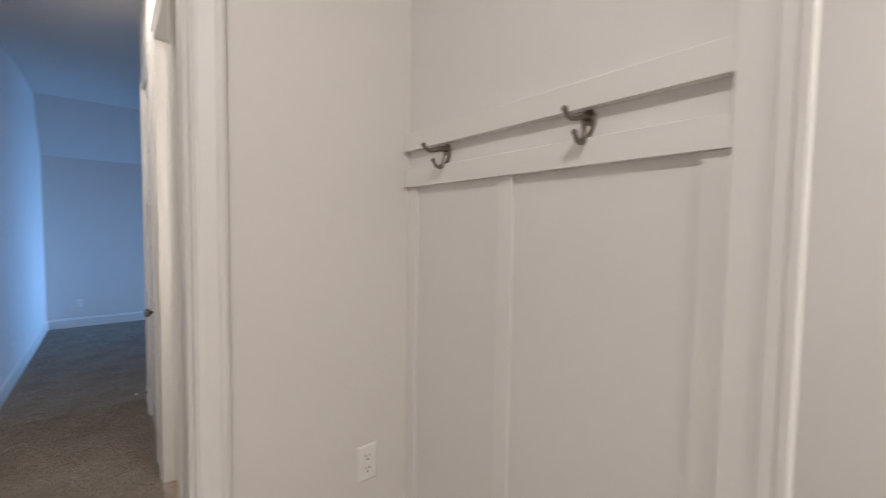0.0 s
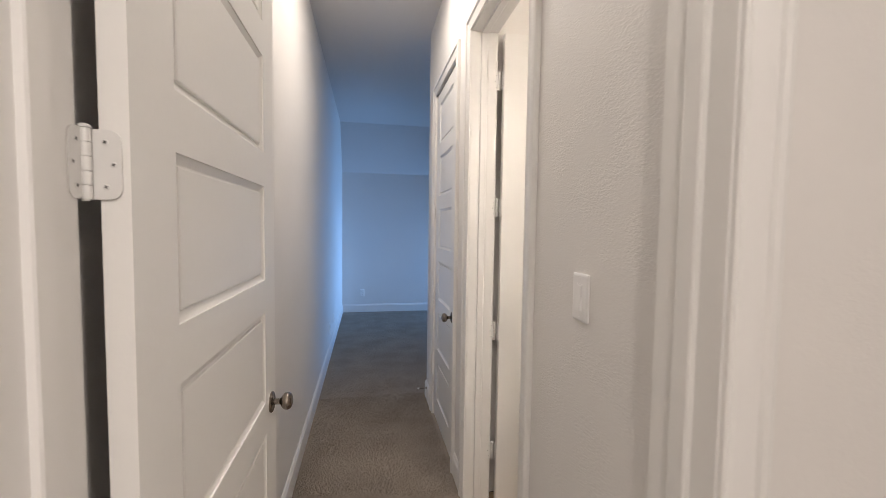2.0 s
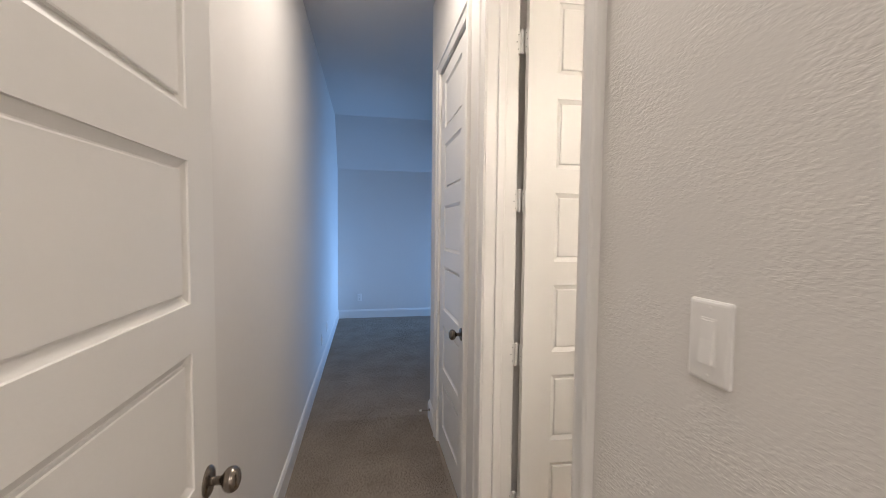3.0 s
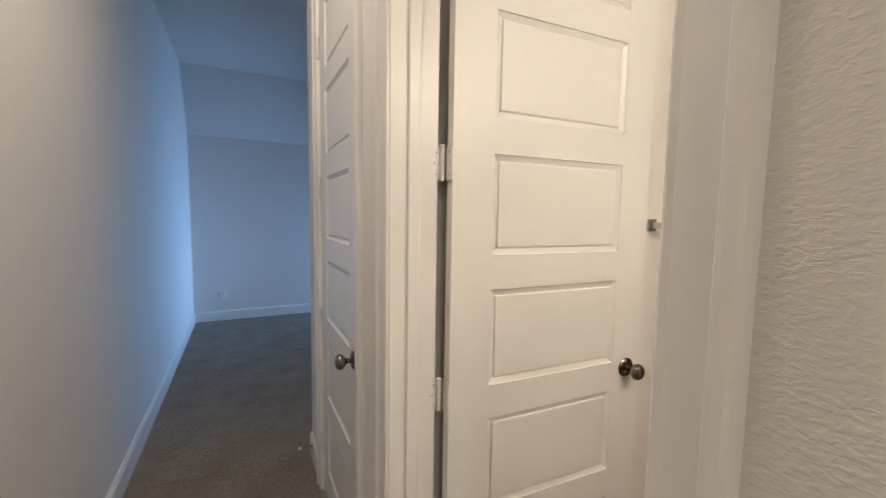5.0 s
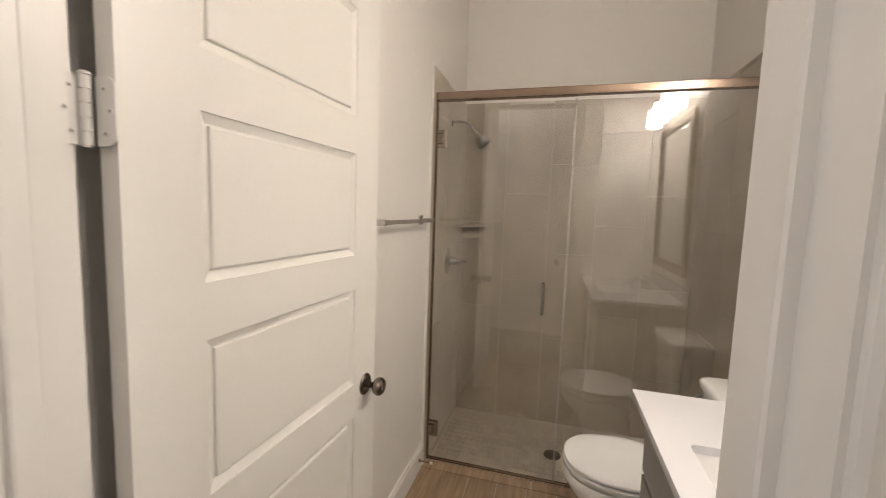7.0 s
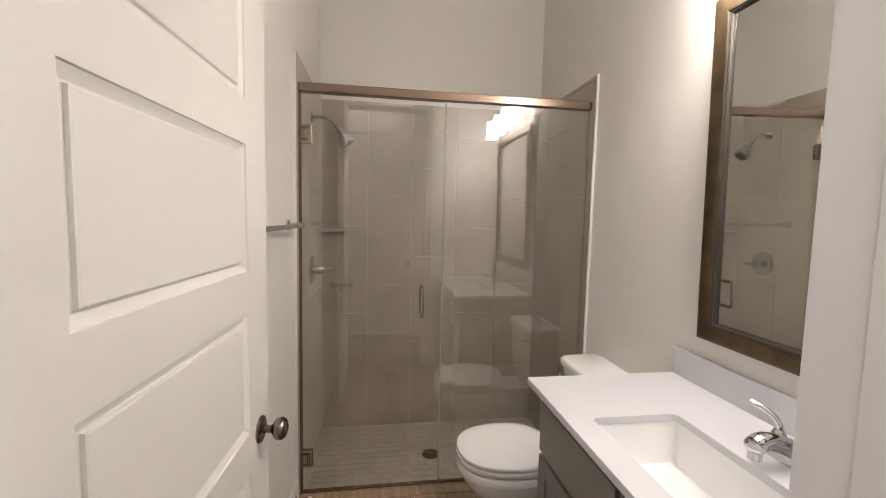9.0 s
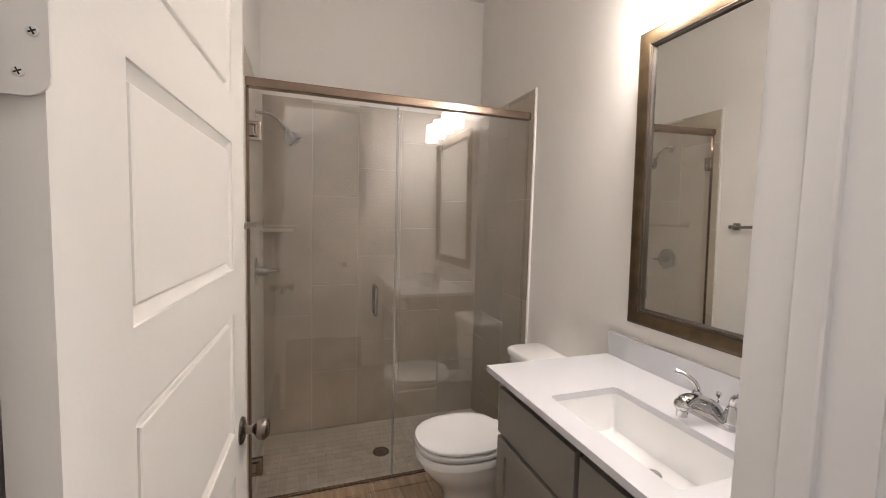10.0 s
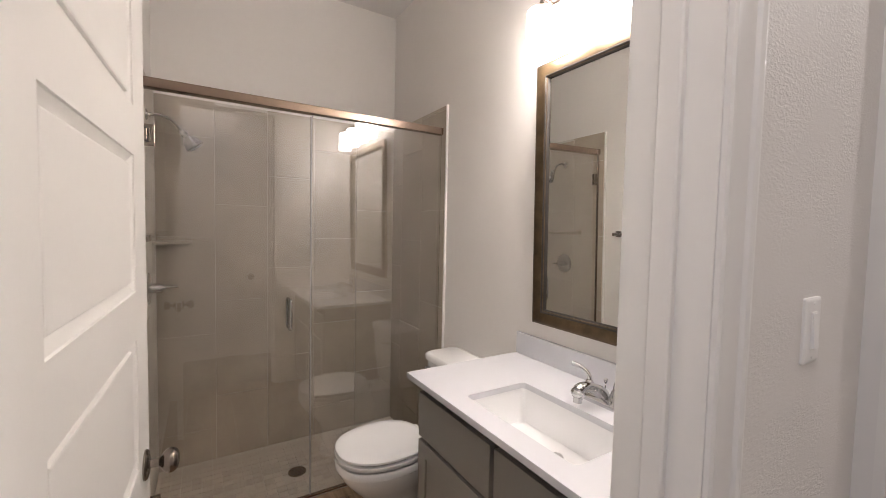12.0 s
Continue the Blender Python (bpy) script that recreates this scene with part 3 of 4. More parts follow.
def coat_hook(m):
    ob = thing("coat_hook", "aged bronze double coat hook screwed to the white rail", "coat hook", "coat hooks on the rail", m=m)
    rings = []
    for y, k in ((0.0, 1.0), (-0.003, 1.0), (-0.006, 0.8)):
        pts = []
        for i in range(24):
            a = 2 * math.pi * i / 24
            wide = 0.0165 * (1 + 0.35 * math.sin(a))
            pts.append((wide * math.cos(a) * k, y, (0.030 * math.sin(a)) * k))
        rings.append(pts)
    part("back_plate", loft(rings), M_HOOK, ob, smooth=True)
    bm = bmesh.new()
    pts = curve_points([(0, -0.004, 0.014), (0, -0.030, 0.012), (0, -0.060, 0.003), (0, -0.079, 0.003), (0, -0.089, 0.012)], 6)
    tube(bm, pts, [0.0095 - 0.005 * i / (len(pts) - 1) for i in range(len(pts))], 10)
    tube(bm, [(0, -0.0875, 0.010), (0, -0.0905, 0.014), (0, -0.0925, 0.018), (0, -0.0935, 0.021)], [0.0045, 0.0075, 0.0068, 0.002], 10)
    part("upper_prong", bm, M_HOOK, ob, smooth=True)
    bm = bmesh.new()
    pts = curve_points([(0, -0.004, -0.008), (0, -0.013, -0.028), (0, -0.028, -0.042), (0, -0.044, -0.040), (0, -0.053, -0.028)], 6)
    tube(bm, pts, [0.0085 - 0.0045 * i / (len(pts) - 1) for i in range(len(pts))], 10)
    tube(bm, [(0, -0.052, -0.030), (0, -0.0545, -0.026), (0, -0.056, -0.022), (0, -0.0565, -0.019)], [0.004, 0.0068, 0.006, 0.002], 10)
    part("lower_prong", bm, M_HOOK, ob, smooth=True)
    return ob


first_hook = coat_hook(pose(XN, 4.83, 1.682, 0, 0, -90))
copy_thing(first_hook, pose(XN, 4.365, 1.682, 0, 0, -90))


# ---- ceiling fittings ----
def flush_light(m, label):
    ob = thing("ceiling_light", label, "ceiling light", m=m)
    part("trim_ring", lathe([(0.0, 0.0), (0.098, 0.0), (0.098, -0.006), (0.090, -0.014), (0.080, -0.016), (0.080, -0.010), (0.0, -0.010)]), M_PLASTIC, ob, smooth=True)
    part("diffuser", lathe([(0.0, -0.019), (0.05, -0.0185), (0.079, -0.0165), (0.079, -0.011), (0, -0.011)]), M_DIFFUSER, ob, smooth=True)
    return ob


# unseen fitting for the added passage lamp
flush_light(pose(0.52, 6.25, H), "white flush ceiling light, unseen, added in the passage by the bathroom door")
flush_light(pose(0.60, 6.88, H), "white flush ceiling light in the passage")
flush_light(pose(0.30, 3.75, H), "white flush ceiling light in the hall")
# unseen fitting for the added back lamp
flush_light(pose(0.70, 1.95, H), "white flush ceiling light, unseen, added at the back of the hall")
# unseen fitting for the added end lamp
flush_light(pose(2.20, 2.9, H), "white flush ceiling light, unseen, added at the hall's end")

detector = thing("smoke_detector", "round white smoke detector on the passage ceiling", "smoke detector", m=pose(0.49, 7.3, H))
part("base", lathe([(0.0, 0.0), (0.068, 0.0), (0.068, -0.008), (0.0, -0.008)]), M_PLASTIC, detector, smooth=True)
part("cover", lathe([(0.0, -0.0082), (0.063, -0.0082), (0.062, -0.022), (0.052, -0.034), (0.030, -0.038), (0.0, -0.039)]), M_PLASTIC, detector, smooth=True)

# ---- window ----
window = thing("window_1", "white framed bedroom window, bluish daylight outside", "window", kind="structure")
y0, y1, z0, z1 = WIN
bm = boxes((4.64, 4.70, y0, y0 + 0.05, z0, z1), (4.64, 4.70, y1 - 0.05, y1, z0, z1), (4.64, 4.70, y0 + 0.05, y1 - 0.05, z0, z0 + 0.05), (4.64, 4.70, y0 + 0.05, y1 - 0.05, z1 - 0.05, z1),
           (4.645, 4.695, y0 + 0.05, y1 - 0.05, (z0 + z1) / 2 - 0.02, (z0 + z1) / 2 + 0.02))
part("window_frame", bm, M_TRIM, window)
for a, b in ((z0 + 0.05, (z0 + z1) / 2 - 0.02), ((z0 + z1) / 2 + 0.02, z1 - 0.05)):
    pane = part("pane", boxes((4.667, 4.673, y0 + 0.05, y1 - 0.05, a, b)), M_GLASS, window)
    pane.visible_shadow = False
part("window_sill", boxes((4.56, 4.64, y0 - 0.03, y1 + 0.03, z0 - 0.025, z0), bevel=0.003), M_TRIM, window)


# ---- door stops ----
def door_stop(m):
    ob = thing("door_stop", "thin nickel door stop with a white rubber tip on the baseboard", "door stop", "door stops", m=m)
    bm = bmesh.new()
    tube(bm, [(0, 0, 0), (0, -0.004, 0), (0, -0.006, 0)], [0.010, 0.010, 0.005], 12)
    tube(bm, [(0, -0.005, 0), (0, -0.062, 0)], 0.0036, 10)
    part("rod", bm, M_NICKEL, ob, smooth=True)
    bm = bmesh.new()
    tube(bm, [(0, -0.061, 0), (0, -0.064, 0), (0, -0.076, 0), (0, -0.078, 0)], [0.006, 0.0075, 0.0075, 0.005], 12)
    part("rubber_tip", bm, M_PLASTIC, ob, smooth=True)
    return ob


stop = door_stop(pose(2.72, YT - 0.014, 0.065))
copy_thing(stop, pose(XR - 0.014, 7.86, 0.10, 0, 0, -90))


# ---- bathroom: vanity ----
CT = 0.887


def shaker_front(w, h, recess=True, t=0.019, rail=0.057):
    """A cabinet front from (0, 0) to (w, h) in x and z, its face at y = t."""
    bm = bmesh.new()
    if recess:
        for r in ((0, rail, 0, t, 0, h), (w - rail, w, 0, t, 0, h), (rail, w - rail, 0, t, 0, rail), (rail, w - rail, 0, t, h - rail, h)):
            box(bm, *r, bevel=0.0012)
        box(bm, rail - 0.004, w - rail + 0.004, 0.002, t - 0.009, rail - 0.004, h - rail + 0.004)
    else:
        box(bm, 0, w, 0, t, 0, h, bevel=0.0018)
    return bm


vanity = thing("vanity_cabinet", "taupe grey painted vanity cabinet under a white counter", "cabinet")
X0, X1, YFV = 1.128, 2.098, 5.628
part("body", boxes((X0, X0 + 0.018, YV + 0.002, YFV - 0.004, 0.10, CT - 0.024), (X1 - 0.018, X1, YV + 0.002, YFV - 0.004, 0.10, CT - 0.024),
                   (X0 + 0.018, X1 - 0.018, YV + 0.002, YFV - 0.004, 0.10, 0.118), (X0 + 0.018, X1 - 0.018, YV + 0.002, YV + 0.012, 0.118, CT - 0.024)), M_CAB, vanity)
part("toe_kick", boxes((X0 + 0.005, X1 - 0.005, YV + 0.002, YFV - 0.07, 0.0, 0.10)), M_CABGAP, vanity)
# sheet behind the fronts, coloured dark as the shade in their gaps
part("gap_backing", boxes((X0, X1, YFV - 0.0038, YFV, 0.10, CT - 0.024)), M_CABGAP, vanity)
SEAM = 1.628
for a, b in ((SEAM + 0.010, X1 - 0.003), (X0 + 0.003, SEAM - 0.010)):
    part("drawer_front", shaker_front(b - a, 0.175, False), M_CAB, vanity, m=pose(a, YFV + 0.0005, 0.635))
    part("cabinet_door", shaker_front(b - a, 0.500), M_CAB, vanity, m=pose(a, YFV + 0.0005, 0.118))

counter = thing("vanity_counter", "white solid countertop with a rectangular basin cut-out", "countertop")
BX0, BX1, BY0, BY1 = 1.350, 1.822, 5.345, 5.610


def counter_slab(z0, z1):
    """A slab with a rounded rectangular hole."""
    bm = bmesh.new()
    inner = round_rect(BX0, BX1, BY0, BY1, 0, 0.018, 4)
    cx, cy = (BX0 + BX1) / 2, (BY0 + BY1) / 2
    ox0, ox1, oy0, oy1 = XB + 0.003, 2.122, YV + 0.001, 5.690
    outer = []
    for x, y, _ in inner:
        dx, dy = (x - cx) / ((BX1 - BX0) / 2), (y - cy) / ((BY1 - BY0) / 2)
        if abs(abs(dx) - abs(dy)) < 0.075 and abs(dx) > 0.9:
            outer.append((ox1 if dx > 0 else ox0, oy1 if dy > 0 else oy0))
        elif abs(dx) > abs(dy):
            outer.append((ox1 if dx > 0 else ox0, y))
        else:
            outer.append((x, oy1 if dy > 0 else oy0))
    layers = [[[bm.verts.new((p[0], p[1], z)) for p in ring] for ring in (outer, inner)] for z in (z0, z1)]
    n = len(inner)
    for k in range(n):
        j = (k + 1) % n
        for z, flip in ((0, True), (1, False)):
            f = (layers[z][0][k], layers[z][0][j], layers[z][1][j], layers[z][1][k])
            bm.faces.new(f[::-1] if flip else f)
        for r in (0, 1):
            f = (layers[0][r][k], layers[0][r][j], layers[1][r][j], layers[1][r][k])
            bm.faces.new(f if r == 0 else f[::-1])
    bmesh.ops.remove_doubles(bm, verts=bm.verts, dist=0.0001)
    bmesh.ops.recalc_face_normals(bm, faces=bm.faces)
    return bm


part("top", counter_slab(CT - 0.022, CT), M_QUARTZ, counter)
part("backsplash", boxes((XB + 0.002, 2.118, YV + 0.0015, YV + 0.021, CT + 0.0005, CT + 0.100), bevel=0.002), M_QUARTZ, counter)
rings = [round_rect(BX0 - 0.012, BX1 + 0.012, BY0 - 0.012, BY1 + 0.012, CT - 0.0235, 0.025, 4)]
for z, ins, r in ((CT - 0.0235, 0.001, 0.02), (CT - 0.045, 0.003, 0.020), (CT - 0.132, 0.010, 0.020), (CT - 0.143, 0.014, 0.022), (CT - 0.1475, 0.022, 0.022), (CT - 0.150, 0.06, 0.02)):
    rings.append(round_rect(BX0 - 0.004 + ins, BX1 + 0.004 - ins, BY0 - 0.004 + ins, BY1 + 0.004 - ins, z, r, 4))
bm = bmesh.new()
vs = [[bm.verts.new(p) for p in ring] for ring in rings]
for a, b in zip(vs, vs[1:]):
    for k in range(len(a)):
        bm.faces.new((a[k], a[(k + 1) % len(a)], b[(k + 1) % len(a)], b[k]))
bm.faces.new(vs[-1])
bmesh.ops.recalc_face_normals(bm, faces=bm.faces)
basin = tagged(part("sink_basin", bm, M_PORCELAIN, smooth=True), "white rectangular undermount basin in the counter", "sink")
part("drain_ring", lathe([(0.0, 0.0), (0.022, 0.0), (0.022, 0.002), (0.017, 0.003), (0.014, 0.001), (0.014, 0.004), (0.0, 0.006)]), M_CHROME, basin, smooth=True, m=pose(1.582, 5.420, CT - 0.1495))
part("drain_gap", lathe([(0.0, 0.0), (0.0172, 0.0), (0.0172, 0.0008), (0.0, 0.0008)]), M_SLOT, basin, m=pose(1.582, 5.420, CT - 0.1462))
part("stopper", lathe([(0.0, 0.0), (0.0165, 0.0), (0.0160, 0.003), (0.008, 0.0048), (0.0, 0.005)]), M_CHROME, basin, smooth=True, m=pose(1.582, 5.417, CT - 0.1440, 8, 0, 0))


def faucet(m):
    """A two-handle centerset tap: its base centred on the origin, the spout reaching towards +y."""
    ob = thing("faucet", "polished chrome two-handle faucet behind the basin", "faucet", m=m)
    rings = []
    for z, k in ((0, 1.0), (0.012, 1.0), (0.020, 0.92), (0.026, 0.75)):
        rings.append([(p[0], p[1], z) for p in round_rect(-0.078 * k, 0.078 * k, -0.027 * k, 0.027 * k, 0, 0.0265 * k)])
    part("base", loft(rings), M_CHROME, ob, smooth=True)
    bm = bmesh.new()
    pts = curve_points([(0, -0.004, 0.010), (0, 0.006, 0.034), (0, 0.034, 0.054), (0, 0.072, 0.068), (0, 0.104, 0.071), (0, 0.124, 0.062)], 6)
    last = len(pts) - 1
    tube(bm, pts, [0.030 - 0.012 * min(1, 2.2 * i / last) + 0.007 * max(0, (i / last - 0.5) * 2) for i in range(last + 1)], 20, 0.85)
    bmesh.ops.create_uvsphere(bm, u_segments=20, v_segments=12, radius=0.0245, matrix=pose(0, 0.120, 0.060) @ Matrix.Diagonal((1, 0.9, 0.72, 1)))
    part("spout", bm, M_CHROME, ob, smooth=True)
    part("aerator", lathe([(0.0, 0.0), (0.010, 0.0), (0.0145, 0.001), (0.0145, 0.018), (0.0165, 0.020), (0.0165, 0.026), (0.0, 0.026)]), M_CHROME, ob, smooth=True, m=pose(0, 0.121, 0.028))
    for s in (-1, 1):
        hnd = part("handle", lathe([(0, 0.0), (0.0245, 0.0), (0.0255, 0.006), (0.022, 0.010), (0.0205, 0.022), (0.015, 0.040), (0.010, 0.050), (0, 0.052)]), M_CHROME, ob, smooth=True, m=pose(s * 0.052, 0, 0.014))
        bm = bmesh.new()
        tube(bm, curve_points([(0, 0, 0.044), (0, 0.002, 0.062), (s * 0.010, 0.010, 0.080), (s * 0.028, 0.024, 0.093), (s * 0.048, 0.036, 0.098)], 6), [0.0085 - 0.0012 * min(i, 8) / 8 + 0.0012 * max(0, i - 14) / 10 for i in range(25)], 12, 0.8)
        part("lever", bm, M_CHROME, hnd, smooth=True)
    bm = bmesh.new()
    tube(bm, [(0, -0.018, 0.02), (0, -0.018, 0.066)], 0.0025, 8)
    tube(bm, [(0, -0.018, 0.064), (0, -0.018, 0.070), (0, -0.018, 0.078), (0, -0.018, 0.082)], [0.003, 0.0075, 0.0075, 0.003], 12)
    part("lift_rod", bm, M_CHROME, ob, smooth=True)
    return ob


faucet(pose(1.556, 5.240, CT))


# ---- mirror and vanity light ----
def mirror(x0, x1, z0, z1, w):
    """A framed mirror hung on the vanity wall."""
    ob = thing("wall_mirror", "rectangular mirror in a brushed bronze-brown frame", "mirror")
    profile = [(0.0, 0.0), (0.0, 0.020), (0.004, 0.024), (0.016, 0.026), (0.046, 0.022), (0.050, 0.019), (0.050, 0.0)]
    lip = [(0.0502, 0.002), (0.0502, 0.021), (0.053, 0.023), (0.056, 0.021), (0.0575, 0.016), (0.061, 0.015), (0.063, 0.010), (w, 0.008), (w, 0.002)]

    def ring_frame(prof):
        bm = bmesh.new()
        rows = [[bm.verts.new((x + sx * u, YV + 0.002 + v, z + sz * u)) for u, v in prof] for x, z, sx, sz in ((x0, z0, 1, 1), (x1, z0, -1, 1), (x1, z1, -1, -1), (x0, z1, 1, -1))]
        n = len(prof)
        for a in range(4):
            p, q = rows[a], rows[(a + 1) % 4]
            for k in range(n):
                bm.faces.new((p[k], p[(k + 1) % n], q[(k + 1) % n], q[k]))
        bmesh.ops.recalc_face_normals(bm, faces=bm.faces)
        return bm

    part("frame", ring_frame(profile), M_FRAME, ob, smooth=True)
    part("inner_lip", ring_frame(lip), M_FRAMEDARK, ob, "dark inner lip with a thin gilt line", True)
    part("gilt_line", ring_frame([(0.0575, 0.0165), (0.0575, 0.0185), (0.0605, 0.0175), (0.0605, 0.0155)]), M_FRAME, ob)
    part("glass", boxes((x0 + w - 0.004, x1 - w + 0.004, YV + 0.003, YV + 0.008, z0 + w - 0.004, z1 - w + 0.004)), M_MIRROR, ob, "clear mirror glass")
    return ob


hung = mirror(1.165, 2.017, 1.055, 2.168, 0.066)
hung.matrix_basis = pose(0, YV, 1.055, -0.95, 0, 0) @ pose(0, -YV, -1.055)   # hung on a wire, its top leaning out

light = thing("vanity_light", "four-shade vanity light with lit white glass above the mirror", "wall light")
part("back_plate", boxes((1.50, 1.69, YV + 0.001, YV + 0.022, 2.325, 2.435), bevel=0.006), M_NICKEL, light)
bm = bmesh.new()
tube(bm, [(1.240, YV + 0.055, 2.380), (1.942, YV + 0.055, 2.380)], 0.010, 14)
tube(bm, [(1.591, YV + 0.020, 2.380), (1.591, YV + 0.055, 2.380)], 0.014, 14)
part("bar", bm, M_NICKEL, light, smooth=True)
for i in range(4):
    x = 1.261 + 0.22 * i
    bm = bmesh.new()
    tube(bm, curve_points([(x, YV + 0.055, 2.380), (x, YV + 0.088, 2.392), (x, YV + 0.113, 2.384), (x, YV + 0.122, 2.358)], 5), 0.008, 12)
    part("arm", bm, M_NICKEL, light, smooth=True)
    cup = part("socket_cup", lathe([(0, 0.024), (0.014, 0.024), (0.026, 0.014), (0.028, 0.0), (0, 0.0)]), M_NICKEL, light, smooth=True, m=pose(x, YV + 0.122, 2.338))
    part("shade", lathe([(0.022, 0.004), (0.049, 0.0), (0.053, -0.008), (0.056, -0.150), (0.054, -0.154), (0.050, -0.150), (0.049, -0.134)]), M_SHADE, light, "lit white opal glass shade", True, pose(x, YV + 0.122, 2.338))
    part("bulb", lathe([(0.0, -0.130), (0.048, -0.130), (0.048, -0.136), (0.0, -0.143)]), M_BULB, light, "glowing lamp inside the shade", True, pose(x, YV + 0.122, 2.338))


# ---- toilet ----
def toilet(cx):
    ob = thing("toilet", "white porcelain toilet with the lid closed", "toilet")
    body = []
    for z, hw, fr, bk, cy in ((0.0, 0.108, 0.20, 0.27, 5.58), (0.03, 0.104, 0.195, 0.27, 5.58), (0.10, 0.096, 0.178, 0.26, 5.58), (0.17, 0.101, 0.186, 0.255, 5.582), (0.225, 0.125, 0.222, 0.248, 5.59), (0.265, 0.152, 0.253, 0.24, 5.602), (0.30, 0.169, 0.272, 0.23, 5.614), (0.335, 0.179, 0.284, 0.22, 5.626), (0.355, 0.1815, 0.287, 0.216, 5.630), (0.358, 0.185, 0.2905, 0.216, 5.632), (0.386, 0.186, 0.292, 0.213, 5.632), (0.392, 0.182, 0.287, 0.21, 5.632)):
        body.append(oval(cx, cy, z, hw, fr * 0.83, bk))
    part("bowl", loft(body), M_PORCELAIN, ob, smooth=True)
    # dark slab fills the space below the seat, colouring in its shade
    part("seat_gap", loft([oval(cx, 5.632, z, 0.165, 0.221, 0.18) for z in (0.3921, 0.4005)]), M_SLOT, ob)
    part("seat", loft([oval(cx, 5.632, z, hw, fr - 0.05, bk) for z, hw, fr, bk in ((0.401, 0.178, 0.283, 0.188), (0.402, 0.185, 0.291, 0.193), (0.405, 0.187, 0.293, 0.194), (0.419, 0.187, 0.293, 0.194), (0.421, 0.184, 0.290, 0.19))]), M_SEAT, ob, smooth=True)
    # same dark filling for the shaded line below the lid
    part("lid_gap", loft([oval(cx, 5.632, z, 0.170, 0.225, 0.18) for z in (0.4211, 0.4309)]), M_SLOT, ob)
    lid = [oval(cx, 5.632, z, hw, fr - 0.05, bk) for z, hw, fr, bk in ((0.431, 0.180, 0.285, 0.187), (0.432, 0.185, 0.291, 0.19), (0.436, 0.186, 0.292, 0.191), (0.442, 0.184, 0.290, 0.19), (0.447, 0.174, 0.279, 0.184), (0.450, 0.14, 0.23, 0.155), (0.451, 0.05, 0.11, 0.06))]
    part("lid", loft(lid), M_SEAT, ob, smooth=True)
    for x in (cx - 0.07, cx + 0.07):
        part("lid_hinge", boxes((x - 0.015, x + 0.015, 5.425, 5.455, 0.40, 0.432), bevel=0.005), M_PORCELAIN, ob)
    tank = [round_rect(cx - hw, cx + hw, YV + 0.012, y1, z, 0.035) for z, hw, y1 in ((0.375, 0.150, 5.285), (0.39, 0.168, 5.30), (0.55, 0.178, 5.312), (0.738, 0.184, 5.32))]
    part("tank", loft(tank), M_PORCELAIN, ob, smooth=True)
    top = [round_rect(cx - 0.195 + i, cx + 0.195 - i, YV + 0.006 + i, 5.335 - i, z, 0.045) for z, i in ((0.739, 0.004), (0.743, 0.0), (0.765, 0.0), (0.775, 0.006), (0.779, 0.016))]
    part("tank_lid", loft(top), M_PORCELAIN, ob, smooth=True)
    part("pedestal_back", loft([round_rect(cx - 0.10, cx + 0.10, YV + 0.08, 5.46, z, 0.05) for z in (0.0, 0.374)]), M_PORCELAIN, ob, smooth=True)
    bm = bmesh.new()
    tube(bm, [(cx + 0.14, 5.322, 0.697), (cx + 0.14, 5.340, 0.697)], 0.011, 14)
    tube(bm, curve_points([(cx + 0.145, 5.342, 0.697), (cx + 0.115, 5.346, 0.694), (cx + 0.075, 5.346, 0.687)], 5), [0.007] * 11, 10, 0.6)
    part("flush_lever", bm, M_CHROME, ob, smooth=True)
    for s in (-1, 1):
        part("bolt_cap", lathe([(0.014, 0.0), (0.014, 0.012), (0.008, 0.02), (0, 0.021)], 16), M_RUBBER if s > 0 else M_PORCELAIN, ob, smooth=True, m=pose(cx + s * 0.118, 5.60, 0.0))
    return ob


toilet(2.452)


# ---- towel bar ----
bar = thing("towel_bar", "square chrome towel bar on the bathroom wall", "towel bar")
for x in (2.075, 2.665):
    post = part("post", boxes((x - 0.024, x + 0.024, YT - 0.008, YT, 1.376, 1.424), bevel=0.002), M_CHROME, bar)
    part("arm", boxes((x - 0.010, x + 0.010, YT - 0.070, YT - 0.008, 1.388, 1.412), bevel=0.002), M_CHROME, post)
part("rail", boxes((2.065, 2.675, YT - 0.072, YT - 0.057, 1.391, 1.409), bevel=0.0015), M_CHROME, bar)

# ---- shower ----
XG = 2.858
PAN = -0.045
shower = thing("shower_enclosure", "frameless glass shower door and fixed panel under a bronze header", "shower door")
door_glass = part("door_panel", boxes((XG - 0.004, XG + 0.004, 5.902, 6.606, 0.012, 2.032), bevel=0.0008), M_GLASS, shower, "clear glass shower door")
fixed = part("fixed_panel", boxes((XG - 0.004, XG + 0.004, 5.116, 5.893, 0.012, 2.040), bevel=0.0008), M_GLASS, shower, "clear fixed glass panel")
for g in (door_glass, fixed):
    g.visible_shadow = False
part("header_rail", boxes((XG - 0.022, XG + 0.022, 5.113, 6.618, 2.038, 2.080), bevel=0.004), M_BRASSY, shower, "brushed warm nickel header rail")
part("bottom_channel", boxes((XG - 0.010, XG + 0.010, 5.113, 6.618, 0.0, 0.013), bevel=0.002), M_BRASSY, shower)
part("wall_channel", boxes((XG - 0.008, XG + 0.008, 6.607, 6.619, 0.013, 2.038)), M_BRASSY, shower)
part("edge_seal", boxes((XG - 0.0045, XG + 0.0045, 5.8945, 5.9010, 0.013, 2.022)), M_SEAL, shower, "clear plastic edge seal")
